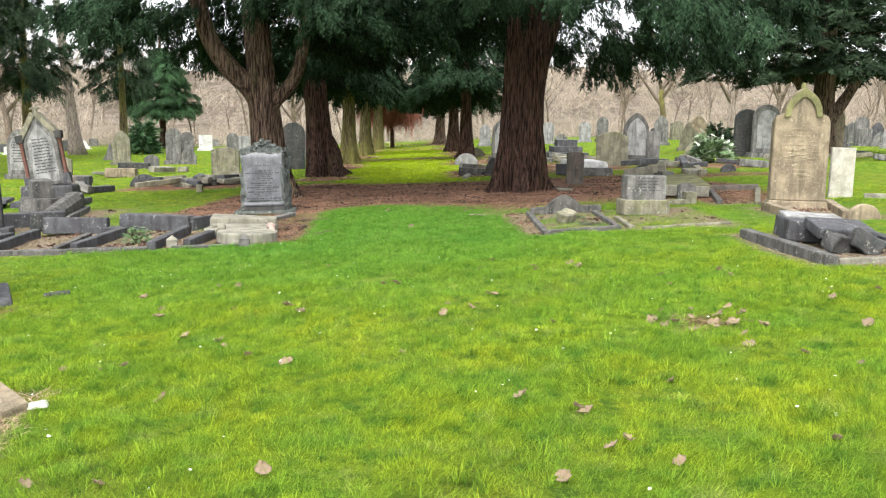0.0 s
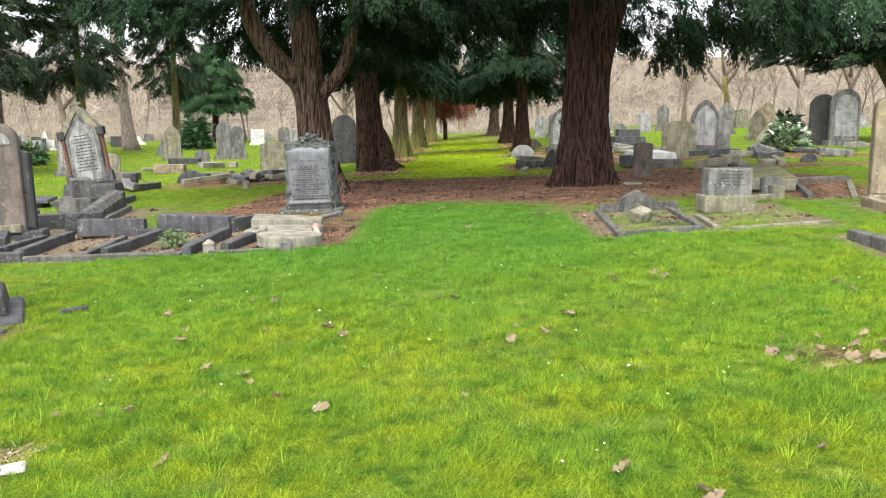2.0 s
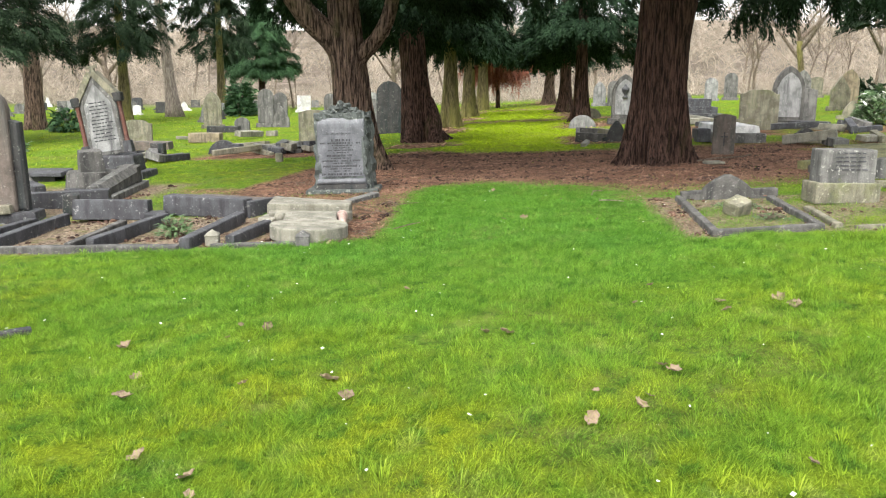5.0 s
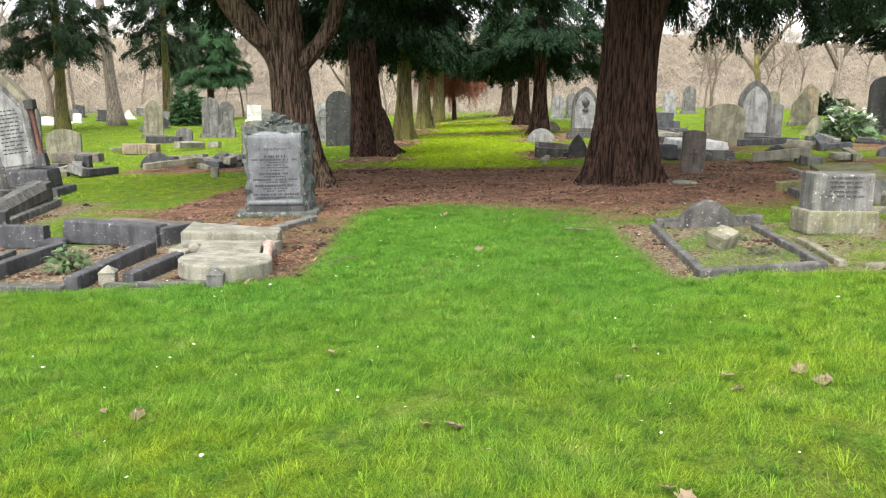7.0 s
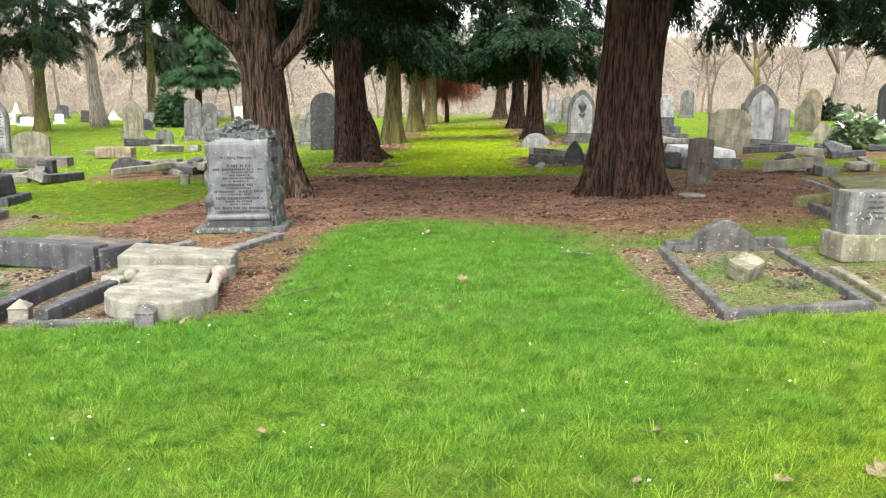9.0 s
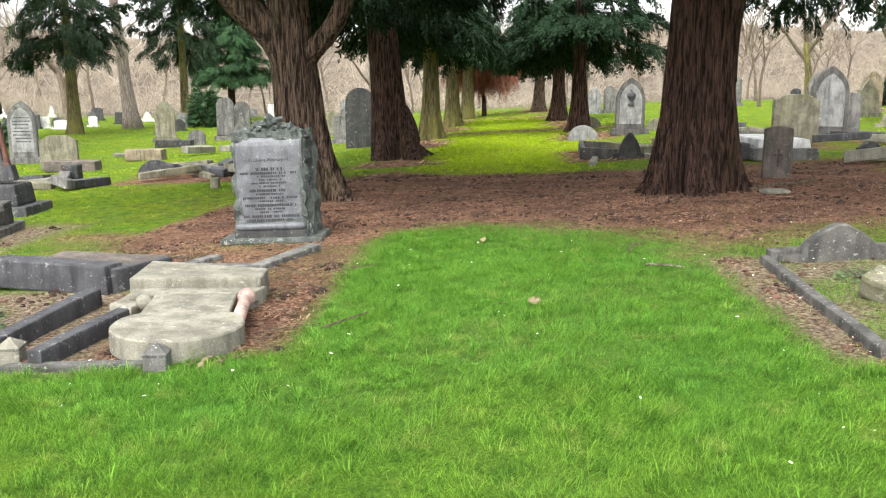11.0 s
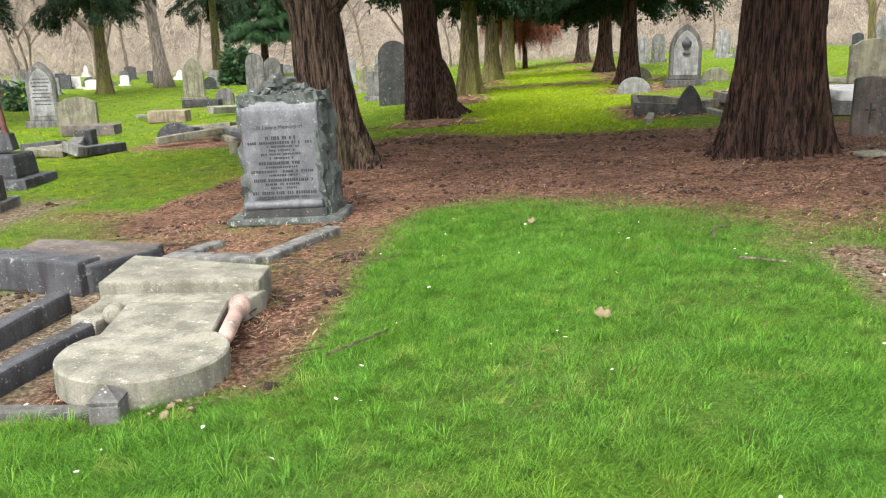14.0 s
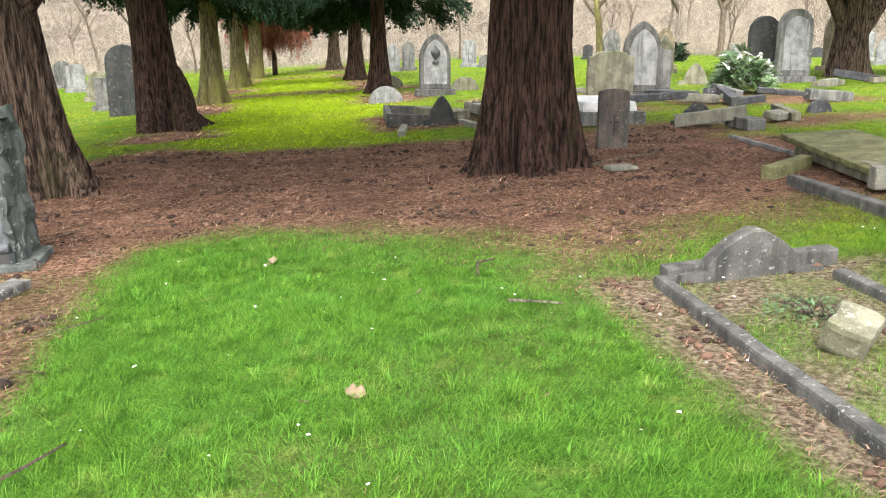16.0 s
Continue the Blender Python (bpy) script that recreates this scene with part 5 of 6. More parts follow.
chunk(-9.2, 24.0, 1.2, 0.5, 0.24, M_BROWN, "brown low tomb block in grass", 8, name="tomb_slab", cat="grave slab")
chunk(-8.6, 26.8, 1.0, 0.5, 0.3, M_SAND, "buff block tomb among graves", 6, name="tomb_slab", cat="grave slab")
chunk(-9.9, 32.2, 1.2, 0.5, 0.24, M_BLACK, "low black tomb block in grass", 4, name="tomb_slab", cat="grave slab")
chunk(-4.1, 19.3, 0.16, 0.16, 0.2, M_MOSSY, "short mossy stone peg in grass", 8, name="stone_peg")

# ---------------- right-hand plots ----------------
kerb(3.16, 9.06, 3.26, 11.52, 0.085, 0.055, M_KERB, "weathered grey grave kerb")
kerb(3.12, 9.06, 4.24, 9.22, 0.09, 0.055, M_KERB, "weathered grey grave kerb")
kerb(4.22, 9.24, 4.32, 11.3, 0.09, 0.055, M_KERB, "weathered grey grave kerb")
kerb(4.42, 9.3, 4.5, 10.5, 0.09, 0.04, M_MOSSY, "sunken mossy grave kerb")
kerb(4.56, 9.25, 5.9, 9.45, 0.09, 0.025, M_MOSSY, "sunken mossy grave kerb")
kerb(3.3, 11.55, 4.5, 11.62, 0.12, 0.10, M_KERB, "weathered grey grave kerb")
S("ogee", 3.86, 11.52, 0.98, 0.34, M_KERB, "low grey ogee headstone inside its kerb", 0.12, 2, foot=False)
t = chunk(3.66, 10.28, 0.25, 0.22, 0.18, M_MOSSY, "mossy carved stone fragment lying in a plot", 40, 16, -14, name="carved_fragment", cat="stone fragment", rough=0.02, bevel=0.035)
t = thing("block_headstone", "pale grey block headstone on mossy base", "gravestone", pose(5.05, 11.04, gz(5), 0, 0, 5), "headstones")
part("plinth", bm_block(0.76, 0.40, 0.25, 0.02, 0.0, 0.006, 2, 2), M_MOSSY, t, "moss-stained plinth", pose(0, 0, -0.02))
part("tablet", bm_block(0.65, 0.30, 0.43, 0.02, 0.0, 0.004, 3, 2), M_GREY, t, m=pose(0, 0, 0.185))
letter_lines(t, 0.42, 0.60, 0.36, -0.154, 5, 31, M_DARK)
S("camber", 6.42, 13.02, 0.33, 0.32, M_GREY, "small grey footstone by kerb", 0.16, -10, foot=False)

# mossy slab tomb
t = thing("slab_tomb", "mossy stone slab tomb tipped on its kerbs", "grave slab", pose(6.82, 14.55, gz(6.8), 0, 0, -14))
part("slab", bm_block(0.86, 2.30, 0.07, 0.02, 0, 0.008, 3, 2), M_LIME, t, "moss-green top slab", pose(0, 0.05, 0.155, 2, -4, 2))
part("bed", bm_block(0.70, 2.1, 0.18, 0.03, 0.02, 0.012, 4, 2), M_MOSSY, t, m=pose(0.02, 0.05, 0))
part("front", bm_block(0.84, 0.16, 0.20, 0.02, 0, 0.008, 5, 2), M_CREAM, t, m=pose(0.0, -1.22, 0))
kerb(6.66, 11.95, 7.32, 14.3, 0.10, 0.07, M_KERB, "weathered grey kerb of an open plot")
kerb(7.2, 11.65, 8.35, 14.4, 0.10, 0.05, M_MOSSY, "sunken mossy kerb of an open plot")
kerb(7.35, 14.6, 8.4, 14.5, 0.12, 0.10, M_BROWN, "brown back kerb of an open plot")
kerb(5.75, 14.1, 5.62, 12.2, 0.12, 0.09, M_KERB, "long pale grey grave kerb")
kerb(5.70, 14.45, 6.45, 14.95, 0.14, 0.12, M_LIME, "mossy kerb under a tipped slab")
kerb(6.95, 17.5, 6.78, 15.45, 0.06, 0.035, M_PALE, "thin pale kerb running through litter")
chunk(4.62, 15.6, 0.34, 0.22, 0.05, M_CREAM, "flat pale stone slab on litter", 12, name="stone_flake", cat="stone fragment")
t = thing("ledger_tomb", "low tomb with bright white top slab", "grave slab", pose(6.05, 20.6, gz(6), 0, 0, 2))
part("plinth", bm_block(1.15, 1.9, 0.22, 0.02), M_GREY, t)
part("top", bm_block(0.95, 1.7, 0.16, 0.03, 0.05), M_WHITE, t, "white marble top", pose(0, 0, 0.215))
part("end_block", bm_block(0.3, 0.3, 0.3, 0.03), M_DARK, t, m=pose(-0.72, -0.6, 0))
t = thing("kerb_tomb", "open dark granite kerb tomb", "grave kerb", pose(3.22, 22.6, gz(3), 1, 2, -4))
for nm, w, d, x, y in (("front", 0.96, 0.10, 0, -0.85), ("back", 0.96, 0.10, 0, 0.85), ("side", 0.10, 1.59, -0.43, 0), ("side", 0.10, 1.59, 0.43, 0)):
    part(nm, bm_block(w, d, 0.24, 0.015, 0, 0.006, 7, 2), M_KERB, t, m=pose(x, y, -0.02))
kerb(2.75, 20.2, 2.95, 21.4, 0.12, 0.08, M_CREAM, "pale kerb end pointing out of litter")
kerb(4.1, 20.4, 4.0, 21.6, 0.12, 0.08, M_CREAM, "pale kerb end pointing out of litter")
t = thing("stepped_monument", "dark stepped pedestal of a monument", "gravestone", pose(7.2, 29.5, gz(7)))
for i, (w, h, z) in enumerate(((1.5, 0.24, 0), (1.1, 0.22, 0.235), (0.75, 0.26, 0.45))):
    part("step", bm_block(w, w, h, 0.02), M_DARK, t, m=pose(0, 0, z))

# the big buff headstone and the broken plot
t = thing("sandstone_headstone", "large flaking buff sandstone headstone with green mossy arch", "gravestone", pose(7.60, 11.12, gz(7.6) - 0.03, -1, 0, -12), "headstones")
part("plinth", bm_block(0.94, 0.34, 0.14, 0.02, 0.03, 0.006, 1, 2), M_SAND, t)
right = [(0.43, 0), (0.43, 1.25), (0.41, 1.33), (0.37, 1.38), (0.31, 1.40), (0.29, 1.42), (0.28, 1.50), (0.24, 1.60), (0.17, 1.70), (0.08, 1.78), (0.03, 1.81)]
part("tablet", bm_extrude(right + [(-x, z) for x, z in right[::-1]], 0.24, 0.02), M_SAND, t, m=pose(0, 0, 0.13))
ar = [(0.29, 1.36), (0.27, 1.50), (0.23, 1.61), (0.16, 1.71), (0.0, 1.82)]
outer = ar + [(-x, z) for x, z in ar[::-1][1:]]
inner = [(x * 0.70, 1.36 + (z - 1.36) * 0.72) for x, z in outer]
part("arch_moulding", bm_extrude(outer + inner[::-1], 0.06, 0.008), M_LIME, t, "mossy green arch moulding", pose(0, -0.13, 0.13))
part("finial", bm_block(0.09, 0.09, 0.12, 0.03, 0.2), M_LIME, t, m=pose(0, 0, 1.92))
bm = bmesh.new()
bmesh.ops.create_grid(bm, x_segments=26, y_segments=44, size=0.5)
for v in bm.verts:
    x, z = v.co.x, v.co.y
    n = noise.noise(Vector((x * 2.5, z * 24, 2))) + 0.6 * noise.noise(Vector((x * 9, z * 40, 5)))
    edge = max(0, 1 - (2 * abs(x)) ** 3) * max(0, 1 - (2 * abs(z)) ** 4)
    v.co = Vector((x * 0.62 * (1 - 0.45 * max(0, z)), -0.012 - 0.018 * max(0, n) * edge, 0.78 + z * 1.0))
ret = bmesh.ops.extrude_face_region(bm, geom=bm.faces[:])
for v in [g for g in ret["geom"] if isinstance(g, bmesh.types.BMVert)]:
    v.co.y = 0.02
bmesh.ops.recalc_face_normals(bm, faces=bm.faces[:])
part("flaked_face", bm, M_SAND, t, "flaking sandstone face", pose(0, -0.115, 0.13))
kerb(7.05, 11.0, 6.93, 9.65, 0.14, 0.12, M_SAND, "buff kerb before a sandstone headstone")
kerb(8.28, 11.4, 7.72, 9.7, 0.13, 0.09, M_SAND, "buff kerb beside a cream headstone")
kerb(9.4, 12.3, 10.5, 11.6, 0.12, 0.08, M_CREAM, "pale kerb beside a cream headstone")
S("dome", 7.84, 9.46, 0.44, 0.24, M_SAND, "low buff semicircular stone", 0.14, -8, foot=False)
kerb(5.58, 8.15, 5.62, 6.0, 0.16, 0.10, M_KERB, "dark grey kerb of a broken plot")
kerb(6.86, 7.9, 6.72, 6.2, 0.16, 0.11, M_DARK, "dark grey kerb of a broken plot")
kerb(5.74, 6.1, 6.64, 6.08, 0.09, 0.045, M_CREAM, "pale thin kerb of a broken plot")
chunk(6.22, 7.72, 0.74, 0.58, 0.25, M_DARK, "dark grey block of a collapsed tomb", -8, 2, 2, name="tomb_block", cat="grave slab", rough=0.006)
chunk(6.26, 7.84, 0.70, 0.36, 0.045, M_PALE, "pale slab on a collapsed tomb", -9, 3, 3, 0.25, name="tomb_slab", cat="grave slab", rough=0.006)
chunk(6.30, 7.20, 0.66, 0.54, 0.12, M_DARK, "dark slab tipped against a collapsed tomb", -6, 9, 2, 0.13, name="tomb_slab", cat="grave slab", rough=0.006)
chunk(6.02, 6.78, 0.26, 0.22, 0.20, M_BLACK, "dark mossy broken stone", 25, 14, 18, name="broken_stone", cat="stone fragment", rough=0.045)
chunk(6.30, 6.68, 0.36, 0.26, 0.20, M_BLACK, "dark broken stone with a pointed top", -20, -10, 26, name="broken_stone", cat="stone fragment", rough=0.045)
chunk(6.15, 12.05, 0.2, 0.2, 0.22, M_MOSSY, "short mossy kerb end post", 5, name="kerb_post", cat="kerb post", group="kerb posts")
kerb(5.3, 11.95, 6.1, 12.0, 0.12, 0.10, M_MOSSY, "sunken mossy grave kerb")

# crosses and small details on the brown war stone
t = thing("carved_cross", "faint cross carved on a brown headstone", "carving", pose(5.17, 17.255, gz(5.17), 0, 0, -4))
part("upright", bm_block(0.025, 0.006, 0.26, 0.002), M_BLACK, t, m=pose(0, 0, 0.16))
part("bar", bm_block(0.13, 0.008, 0.025, 0.002), M_BLACK, t, m=pose(0, 0, 0.32))


# ---------------- shrubs ----------------
def shrub(name, x, y, rx, rz_, n, size, mat, label, blooms=0, seed=1, template=TUFT):
    r = np.random.default_rng(seed)
    d = r.normal(0, 1, (n, 3))
    d /= np.linalg.norm(d, axis=1)[:, None]
    d[:, 2] = np.abs(d[:, 2])
    rad = r.uniform(0.35, 1, n) ** 0.6 * (1 + 0.2 * np.sin(d[:, 0] * 5 + seed) * np.cos(d[:, 1] * 4))
    pos = d * rad[:, None] * np.array((rx, rx, rz_)) + np.array((0, 0, rz_ * 0.05))
    az = np.arctan2(d[:, 1], d[:, 0]) + r.normal(0, 0.5, n)
    t = thing(name, label, "shrub", pose(x, y, gz(x)))
    v, f = spread(template, pos, az, r.normal(0.15, 0.4, n), r.normal(0, 0.5, n), r.uniform(0.6, 1.2, n) * size)
    part("foliage", mesh_of("foliage", v, tris=f), mat, t)
    stems = [tube([(0, 0, -0.05), (math.cos(a) * rx * 0.3, math.sin(a) * rx * 0.3, rz_ * 0.4), (math.cos(a) * rx * 0.7, math.sin(a) * rx * 0.7, rz_ * 0.75)], [0.025, 0.018, 0.008], 5) for a in np.arange(0, 6.2, 0.9)]
    vs, fs = [], []
    for v, f in stems:
        k = len(vs)
        vs += v
        fs += [tuple(i + k for i in q) for q in f]
    part("stem_cluster", mesh_of("stem_cluster", vs, faces=fs), M_TWIG, t)
    if blooms:
        k = r.choice(n, blooms)
        v, f = spread(spray_template(3, 0.1, 0.35, 0.6), pos[k] * 1.03, az[k], r.normal(0.5, 0.4, blooms), r.normal(0, 0.5, blooms), r.uniform(0.10, 0.18, blooms))
        part("blossom", mesh_of("blossom", v, tris=f), M_BLOOM, t, "pale white blossom")
    return t


shrub("laurel_bush", 11.0, 24.6, 0.62, 0.85, 520, 0.26, M_SHRUB, "glossy green laurel bush with pale blossom", 160, 3)
shrub("evergreen_bush", -14.3, 47.6, 0.78, 2.0, 1100, 0.34, M_FIR, "dense dark green conical bush among graves", 0, 4)
shrub("ivy_bush", 19.5, 47, 0.8, 1.1, 300, 0.4, M_YEW, "dark evergreen bush before bare woods", 0, 5)
shrub("ivy_bush", -13.2, 23.5, 0.5, 0.5, 160, 0.25, M_SHRUB, "small green bush by headstones", 0, 6)
shrub("ivy_bush", -16.5, 33.0, 0.6, 1.0, 260, 0.3, M_FIR, "dark green bush by a pine trunk", 0, 7)
shrub("weed_clump", 3.82, 10.75, 0.28, 0.06, 420, 0.028, M_SHRUB, "low green weeds spreading over a kerbed plot", 0, 13)
shrub("weed_clump", 3.95, 9.95, 0.22, 0.04, 260, 0.026, M_SHRUB, "low green weeds spreading over a kerbed plot", 0, 14)
shrub("fern_clump", -2.75, 10.1, 0.20, 0.22, 240, 0.06, M_SHRUB, "small green weed growing in a kerbed plot", 0, 8)


# ---------------- grass, litter, leaves ----------------
def blades(seed, n, x0, x1, y0, y1, h, w, keep=None, single=False):
    """Blades of grass where the ground is not bare."""
    r = np.random.default_rng(seed)
    x, y = r.uniform(x0, x1, n), r.uniform(y0, y1, n)
    rim, ang = np.zeros(n), r.uniform(0, 6.283, n)
    k = int(n * 0.55)
    c = np.arange(k) // 22
    rim[:k] = np.abs(r.normal(0, 0.042, k))
    x[:k], y[:k] = x[c] + np.cos(ang[:k]) * rim[:k], y[c] + np.sin(ang[:k]) * rim[:k]
    bare_here = litter(x, y)
    ok = r.random(n) < np.maximum(1 - bare_here, 0) ** 1.4 + 0.012
    if keep is not None:
        ok &= keep(x, y)
    x, y, rim, ang, bare_here = x[ok], y[ok], rim[ok], ang[ok], bare_here[ok]
    n = len(x)
    tuft = vnoise(x, y, 0.30, 9.0) * 0.6 + vnoise(y, x, 0.11, 3.0) * 0.55
    hh = h * np.clip(0.85 + 0.75 * tuft, 0.35, 2.0) * r.uniform(0.55, 1.35, n) * (1 - 0.55 * bare_here)
    a = r.uniform(0, 6.283, n)
    comb = 3.2 * vnoise(x, y, 0.38, 5.0) + 2.0 * vnoise(y, x, 0.13, 1.0)
    b = np.where(rim > 0, ang + r.normal(0, 0.5, n), comb + r.normal(0, 0.7, n))
    lean = hh * np.clip(r.uniform(0.25, 1.15, n) + rim * 5, 0, 1.3)
    ww = w * r.uniform(0.7, 1.3, n)
    z = gza(x, y) + 0.012 * vnoise(x, y, 0.5) - 0.005
    px, py = np.cos(a) * ww / 2, np.sin(a) * ww / 2
    bx, by = np.cos(b), np.sin(b)
    base1 = np.stack([x - px, y - py, z], -1)
    base2 = np.stack([x + px, y + py, z], -1)
    tip = np.stack([x + bx * lean, y + by * lean, z + hh * np.where(lean > 0.7 * hh, 0.72, 0.92)], -1)
    if single:
        V = np.stack([base1, base2, tip], 1).reshape(-1, 3)
        F = np.arange(3 * n).reshape(-1, 3)
        return V, F
    mid = np.stack([x + px * 0.5 + bx * lean * 0.35, y + py * 0.5 + by * lean * 0.35, z + hh * 0.6], -1)
    V = np.stack([base1, base2, mid, tip], 1).reshape(-1, 3)
    i = np.arange(n)[:, None] * 4
    F = np.concatenate([i + np.array((0, 1, 2)), i + np.array((0, 2, 3))], 0)
    return V, F


def tussocks(seed, count, x0, x1, y0, y1, per=42):
    """Clumps of longer, coarser blades that arch out from one root."""
    r = np.random.default_rng(seed)
    cx, cy = r.uniform(x0, x1, count), r.uniform(y0, y1, count)
    ok = (litter(cx, cy) < 0.25) & (vnoise(cx, cy, 0.6, 2.0) + 0.5 * vnoise(cx, cy, 0.2, 6.0) > r.uniform(-0.8, 0.6, count))
    cx, cy = cx[ok], cy[ok]
    size = np.repeat(r.uniform(0.55, 1.35, len(cx)), per)
    x0_, y0_ = np.repeat(cx, per), np.repeat(cy, per)
    n = len(x0_)
    b = r.uniform(0, 6.283, n)
    q = np.abs(r.normal(0, 0.03, n)) * size
    x, y = x0_ + np.cos(b) * q, y0_ + np.sin(b) * q
    hh = 0.066 * size * r.uniform(0.5, 1.2, n)
    out = hh * r.uniform(0.5, 1.9, n)
    z = gza(x, y) + 0.012 * vnoise(x, y, 0.5) - 0.005
    w = 0.0027 * r.uniform(0.7, 1.3, n)
    px, py = -np.sin(b) * w / 2, np.cos(b) * w / 2
    lo = np.stack([x, y, z], -1)
    o = np.stack([px, py, np.zeros(n)], -1)
    mid = lo + np.stack([np.cos(b) * out * 0.42, np.sin(b) * out * 0.42, hh * 0.75], -1)
    tip = lo + np.stack([np.cos(b) * out, np.sin(b) * out, hh * np.clip(1.05 - 0.35 * out / hh, 0.4, 1)], -1)
    V = np.stack([lo - o, lo + o, mid + o * 0.8, mid - o * 0.8, tip], 1).reshape(-1, 3)
    i = np.arange(n)[:, None] * 5
    return V, np.concatenate([i + np.array(t) for t in ((0, 1, 2), (0, 2, 3), (3, 2, 4))], 0)


def inner(x, y):
    """Nearness to the strip of lawn that is walked: 1 inside, 0 outside."""
    d = np.minimum(np.minimum(x + 3.6, 6.6 - x), np.minimum(y - 0.2, 15.0 - y))
    return np.clip(d / 1.4, 0, 1)


dice = np.random.default_rng(99)
V1, F1 = blades(1, 1450000, -3.6, 6.6, 0.2, 14.6, 0.058, 0.0031, lambda x, y: dice.random(len(x)) < inner(x, y), True)
V2, F2 = blades(2, 230000, -9, 11, -1, 20, 0.055, 0.006, lambda x, y: dice.random(len(x)) > 0.9 * inner(x, y), True)
V3, F3 = blades(3, 150000, -26, 28, 19, 60, 0.070, 0.017, lambda x, y: (np.abs(x - 1.2) < 2 + (y + 2) * 0.62), True)
V4, F4 = blades(4, 40000, -0.8, 3.4, 19, 45, 0.05, 0.016, None, True)
V5, F5 = tussocks(5, 5200, -3.4, 6.2, 0.5, 14.2)
Vs, Fs, k = [], [], 0
for v, f in ((V1, F1), (V2, F2), (V3, F3), (V4, F4), (V5, F5)):
    Vs.append(v)
    Fs.append(f + k)
    k += len(v)
tagged(part("grass", mesh_of("grass", np.concatenate(Vs), tris=np.concatenate(Fs)), M_GRASS), "short bright green lawn grass with taller tufts", "grass", kind="stuff")


def strewn(seed, n, x0, x1, y0, y1, lmin, lmax, width, lo, flat=0.25, red=True):
    """Dead needles and bits of twig, lying on the bare ground."""
    r = np.random.default_rng(seed)
    x, y = r.uniform(x0, x1, n), r.uniform(y0, y1, n)
    ok = litter(x, y) > lo * r.uniform(0.4, 1.2, n)
    if red:
        plots = ((x < -1.5) & (y < 11.6)) | ((x > 3.2) & (x < 9) & (y < 11.9)) | ((x < -4.4) & (y < 16))
        ok &= ~plots | (r.random(n) < 0.12)
    x, y = x[ok], y[ok]
    n = len(x)
    a = r.uniform(0, 6.283, n)
    ln = r.uniform(lmin, lmax, n)
    w = width * r.uniform(0.6, 1.5, n)
    z = gza(x, y) + 0.012 * vnoise(x, y, 0.5) - 0.012 + r.uniform(0.0, 0.02, n)
    dz = r.normal(0, flat, n) * ln
    c, s = np.cos(a), np.sin(a)
    p = np.stack([x, y, z], -1)
    d = np.stack([c * ln, s * ln, np.abs(dz)], -1)
    o = np.stack([-s * w, c * w, np.abs(r.normal(0, 0.4, n)) * w], -1)
    V = np.stack([p - o, p + o, p + d + o * 0.6, p + d - o * 0.6], 1).reshape(-1, 3)
    return V, np.arange(4 * n).reshape(-1, 4)


V1, F1 = strewn(1, 150000, -6, 9, 8.5, 20.5, 0.018, 0.065, 0.0013, 0.5)
V2, F2 = strewn(2, 45000, -8, 9, 2, 20.5, 0.008, 0.034, 0.0036, 0.6, 0.5)
V3, F3 = strewn(3, 14000, -3, 6, 20, 55, 0.06, 0.2, 0.012, 0.6)
tagged(part("needle_litter", mesh_of("needle_litter", np.concatenate([V1, V2, V3]), tris=np.concatenate([F1, F2 + len(V1), F3 + len(V1) + len(V2)])), M_LITTER), "red-brown fallen needles and bits of twig", "litter", kind="stuff")
V1, F1 = strewn(4, 22000, -6, 8.5, 2, 12.5, 0.02, 0.08, 0.0011, 0.7, 0.12, False)
tagged(part("straw", mesh_of("straw", V1, tris=F1), M_STRAW), "pale dry stems strewn over bare plots", "straw", kind="stuff")

V1, F1 = strewn(6, 9000, -2.5, -0.75, 1.7, 3.1, 0.03, 0.10, 0.0016, 0.3, 0.22, False)
tagged(part("dry_grass", mesh_of("dry_grass", V1, tris=F1), M_STRAW), "matted dry straw round buff stone fragments", "straw", kind="stuff")

# clods of matted needles and fir cones under the trees
bm = bmesh.new()
bmesh.ops.create_icosphere(bm, subdivisions=1, radius=1)
ico_v = np.array([v.co[:] for v in bm.verts])
ico_f = np.array([[v.index for v in f.verts] for f in bm.faces])
bm.free()
r = np.random.default_rng(52)
n = 5600
x, y = r.uniform(-5, 8.6, n), r.uniform(9.0, 20.2, n)
x[:3600] = x[(np.arange(3600) // 24) * 24] + r.normal(0, 0.20, 3600)
y[:3600] = y[(np.arange(3600) // 24) * 24] + r.normal(0, 0.10, 3600)
ok = litter(x, y) > r.uniform(0.55, 1.0, n)
x, y = x[ok], y[ok]
n = len(x)
size = r.uniform(0.008, 0.030, n) * np.where(r.random(n) < 0.08, 1.7, 1.0)
v = ico_v[None] * (1 + r.normal(0, 0.22, (n, len(ico_v), 1))) * size[:, None, None] * np.array((1.2, 1.0, 0.7))
v += np.stack([x, y, gza(x, y) + 0.012 * vnoise(x, y, 0.5) - 0.008], -1)[:, None]
f = (ico_f[None] + (np.arange(n) * len(ico_v))[:, None, None]).reshape(-1, 3)
tagged(part("litter_clods", mesh_of("litter_clods", v.reshape(-1, 3), tris=f), M_CLOD), "dark clods of matted needles and small cones", "litter", kind="stuff")

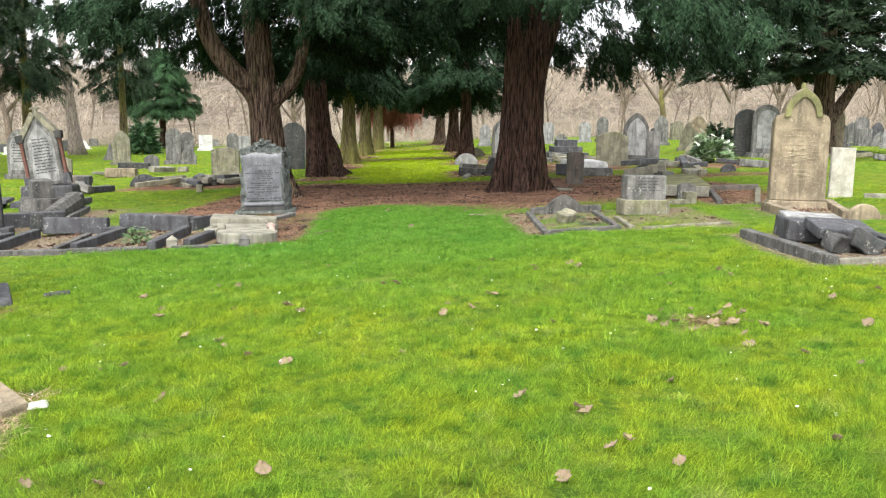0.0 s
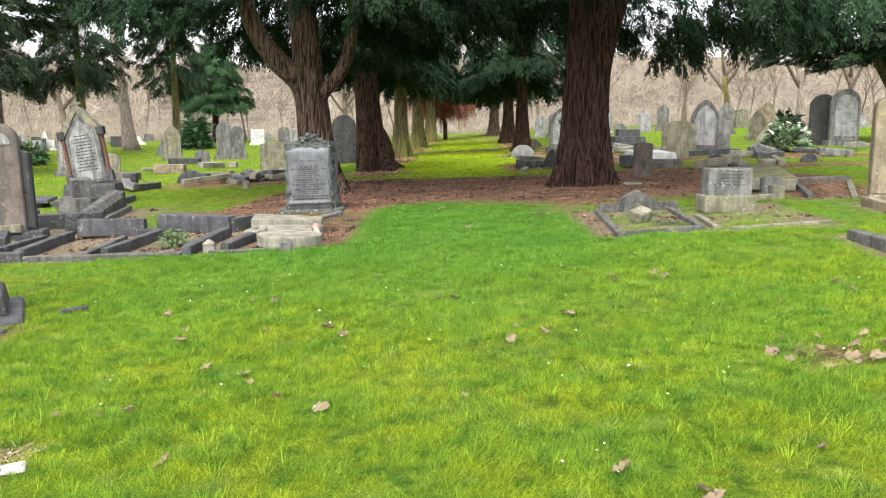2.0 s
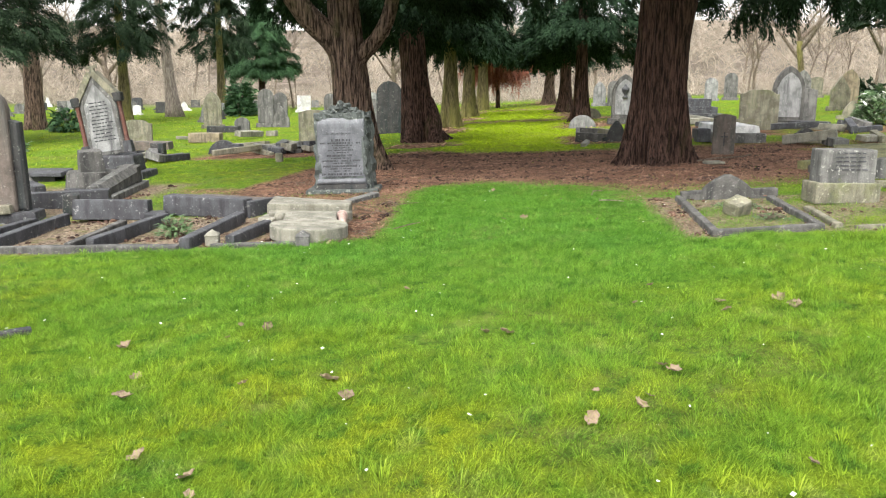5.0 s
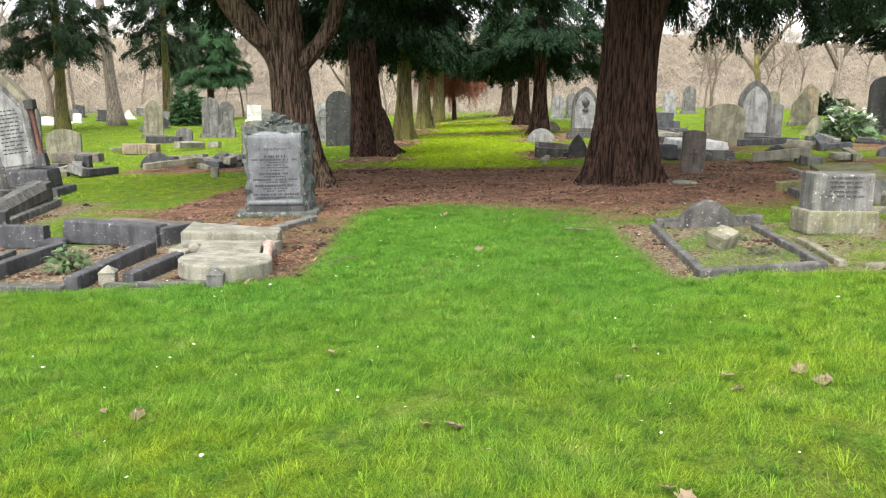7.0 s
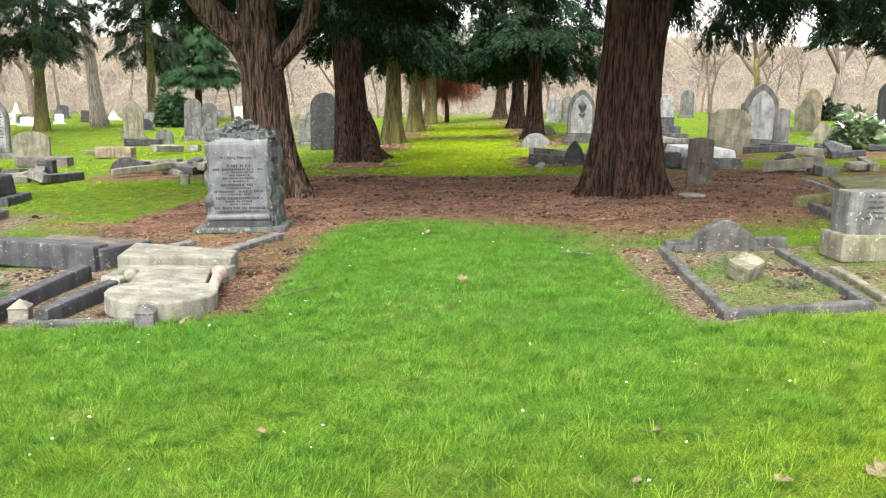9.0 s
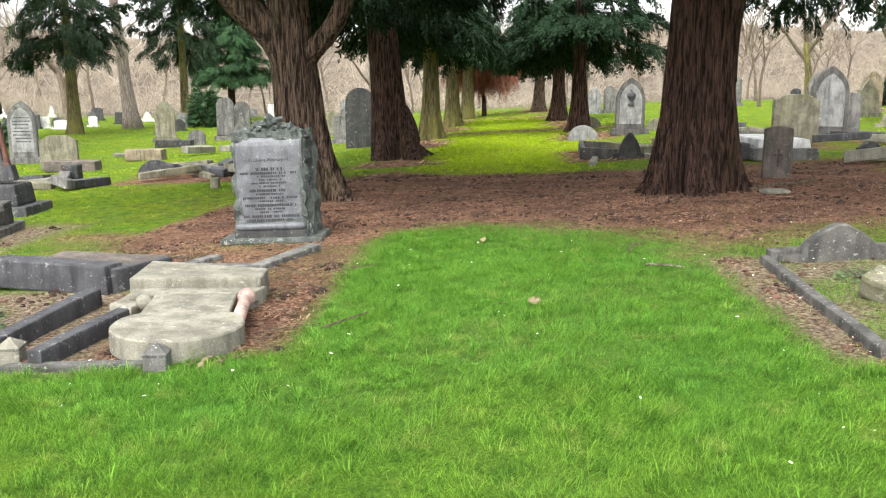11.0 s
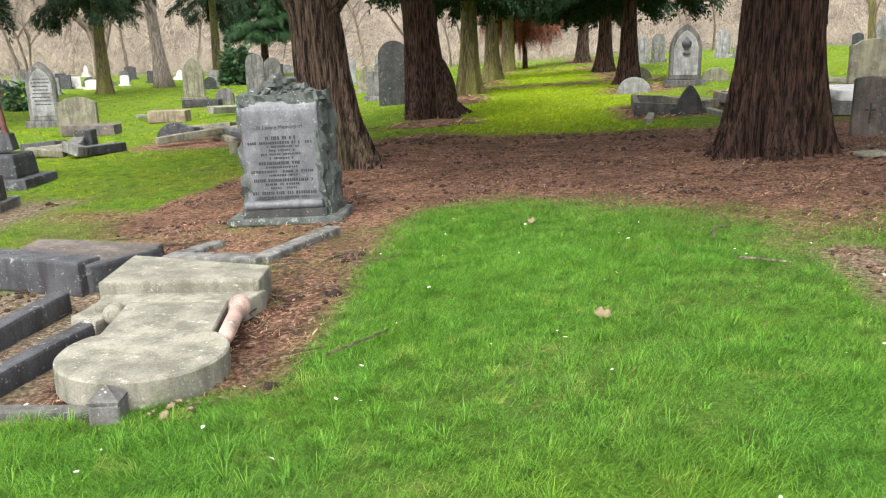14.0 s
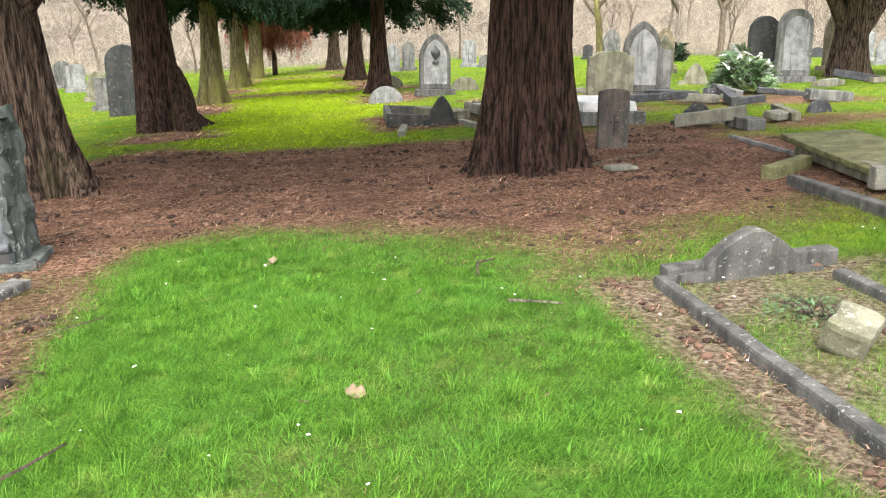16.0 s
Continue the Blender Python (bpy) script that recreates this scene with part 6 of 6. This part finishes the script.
# single dry leaves on the lawn
leaf_meshes = []
for s in range(5):
    rr = random.Random(40 + s)
    bm = bmesh.new()
    bmesh.ops.create_grid(bm, x_segments=9, y_segments=6, size=0.5)
    curl = rr.uniform(1.0, 2.3)
    for v in bm.verts:
        u, w = v.co.x * 2, v.co.y * 2
        half = 0.62 * (1 - abs(u) ** 2.2) ** 0.6 * (0.78 + 0.22 * math.cos(7 * u + s)) + 0.03
        ang = w * half * curl
        fold = noise.noise_vector(Vector((u * 2.2, w * 2.0, s * 3.7)))
        v.co = Vector((u * 0.055 * (1 - 0.15 * abs(w)), math.sin(ang) * 0.055 / curl * 1.5, (1 - math.cos(ang)) * 0.04 + 0.018 * u * u)) + fold * 0.014
    me = bpy.data.meshes.new("dead_leaf")
    bm.to_mesh(me)
    bm.free()
    me.materials.append(M_DEADLEAF)
    leaf_meshes.append(me)
rr = random.Random(77)
spots = [(rr.uniform(-1.5, 5.5), rr.uniform(1.0, 6.0)) for i in range(60)] + [(3.57 + rr.gauss(0, 0.25), 3.9 + rr.gauss(0, 0.18)) for i in range(22)] + [(rr.uniform(-0.7, 3.2), rr.uniform(6, 13)) for i in range(14)] + [(-0.62 + rr.gauss(0, 0.08), 9.3 + rr.gauss(0, 0.1)) for i in range(12)]
for i, (x, y) in enumerate(spots):
    ob = new("dead_leaf", leaf_meshes[i % 5])
    ob.matrix_basis = pose(x, y, gz(x) + 0.022, rr.uniform(-35, 35), rr.uniform(-35, 35), rr.uniform(0, 360)) @ Matrix.Scale(rr.uniform(0.4, 1.1) * (0.5 if i >= 96 else 1.0), 4)
    tagged(ob, "dry curled brown leaf lying on grass", "leaf", "fallen leaves")

# white petals and chips on the lawn
r = np.random.default_rng(9)
n = 260
x, y = r.uniform(-2.5, 6, n), r.uniform(1, 13.5, n)
ch = np.array(((-1, -0.6, 0), (1, -0.7, 0.3), (0.8, 0.7, 0.5), (-0.7, 0.8, 0.2)))
v, f = spread((ch, np.array(((0, 1, 2, 3),))), np.stack([x, y, gza(x, y) + 0.035], -1), r.uniform(0, 6.28, n), r.normal(0, 0.2, n), r.normal(0, 0.2, n), r.uniform(0.004, 0.012, n))
tagged(part("petals", mesh_of("petals", v, tris=f), M_BLOOM), "tiny white petals and chips on the lawn", "petals", kind="stuff")


def stick(pts, r0, label="thin dry twig lying on grass", mat=None):
    path = [(x, y, gz(x) + z) for x, y, z in pts]
    ob = part("fallen_twig", tube_mesh("fallen_twig", path, [r0 * (1 - 0.5 * i / len(path)) for i in range(len(path))], 6), mat or M_TWIG, None, label)
    return tagged(ob, label, "twig", "twigs")


stick([(2.26, 11.36, 0.05), (2.36, 11.28, 0.06), (2.46, 11.22, 0.06), (2.54, 11.20, 0.05)], 0.009, mat=M_BARK_PALE)
stick([(2.22, 12.0, 0.03), (2.26, 12.2, 0.06), (2.4, 12.3, 0.04)], 0.010, "thin dark twig standing in grass")
stick([(-0.15, 9.85, 0.03), (0.02, 10.0, 0.05), (0.12, 10.18, 0.04)], 0.009)
stick([(4.4, 15.9, 0.03), (4.8, 16.1, 0.05), (5.3, 16.3, 0.04), (5.5, 16.6, 0.05)], 0.018, "bent stick lying on needle litter")
rr = random.Random(5)
for i in range(46):
    x, y = (rr.uniform(-2.9, -0.4), rr.uniform(11.9, 15)) if i % 2 else (rr.uniform(-1.0, -0.35), rr.uniform(9.5, 12))
    a = rr.uniform(0, 6.28)
    ln = rr.uniform(0.15, 0.5)
    stick([(x, y, 0.02), (x + math.cos(a) * ln * 0.5, y + math.sin(a) * ln * 0.5, 0.05), (x + math.cos(a + 0.4) * ln, y + math.sin(a + 0.4) * ln, 0.02)], 0.006, "dry twig lying on needle litter")
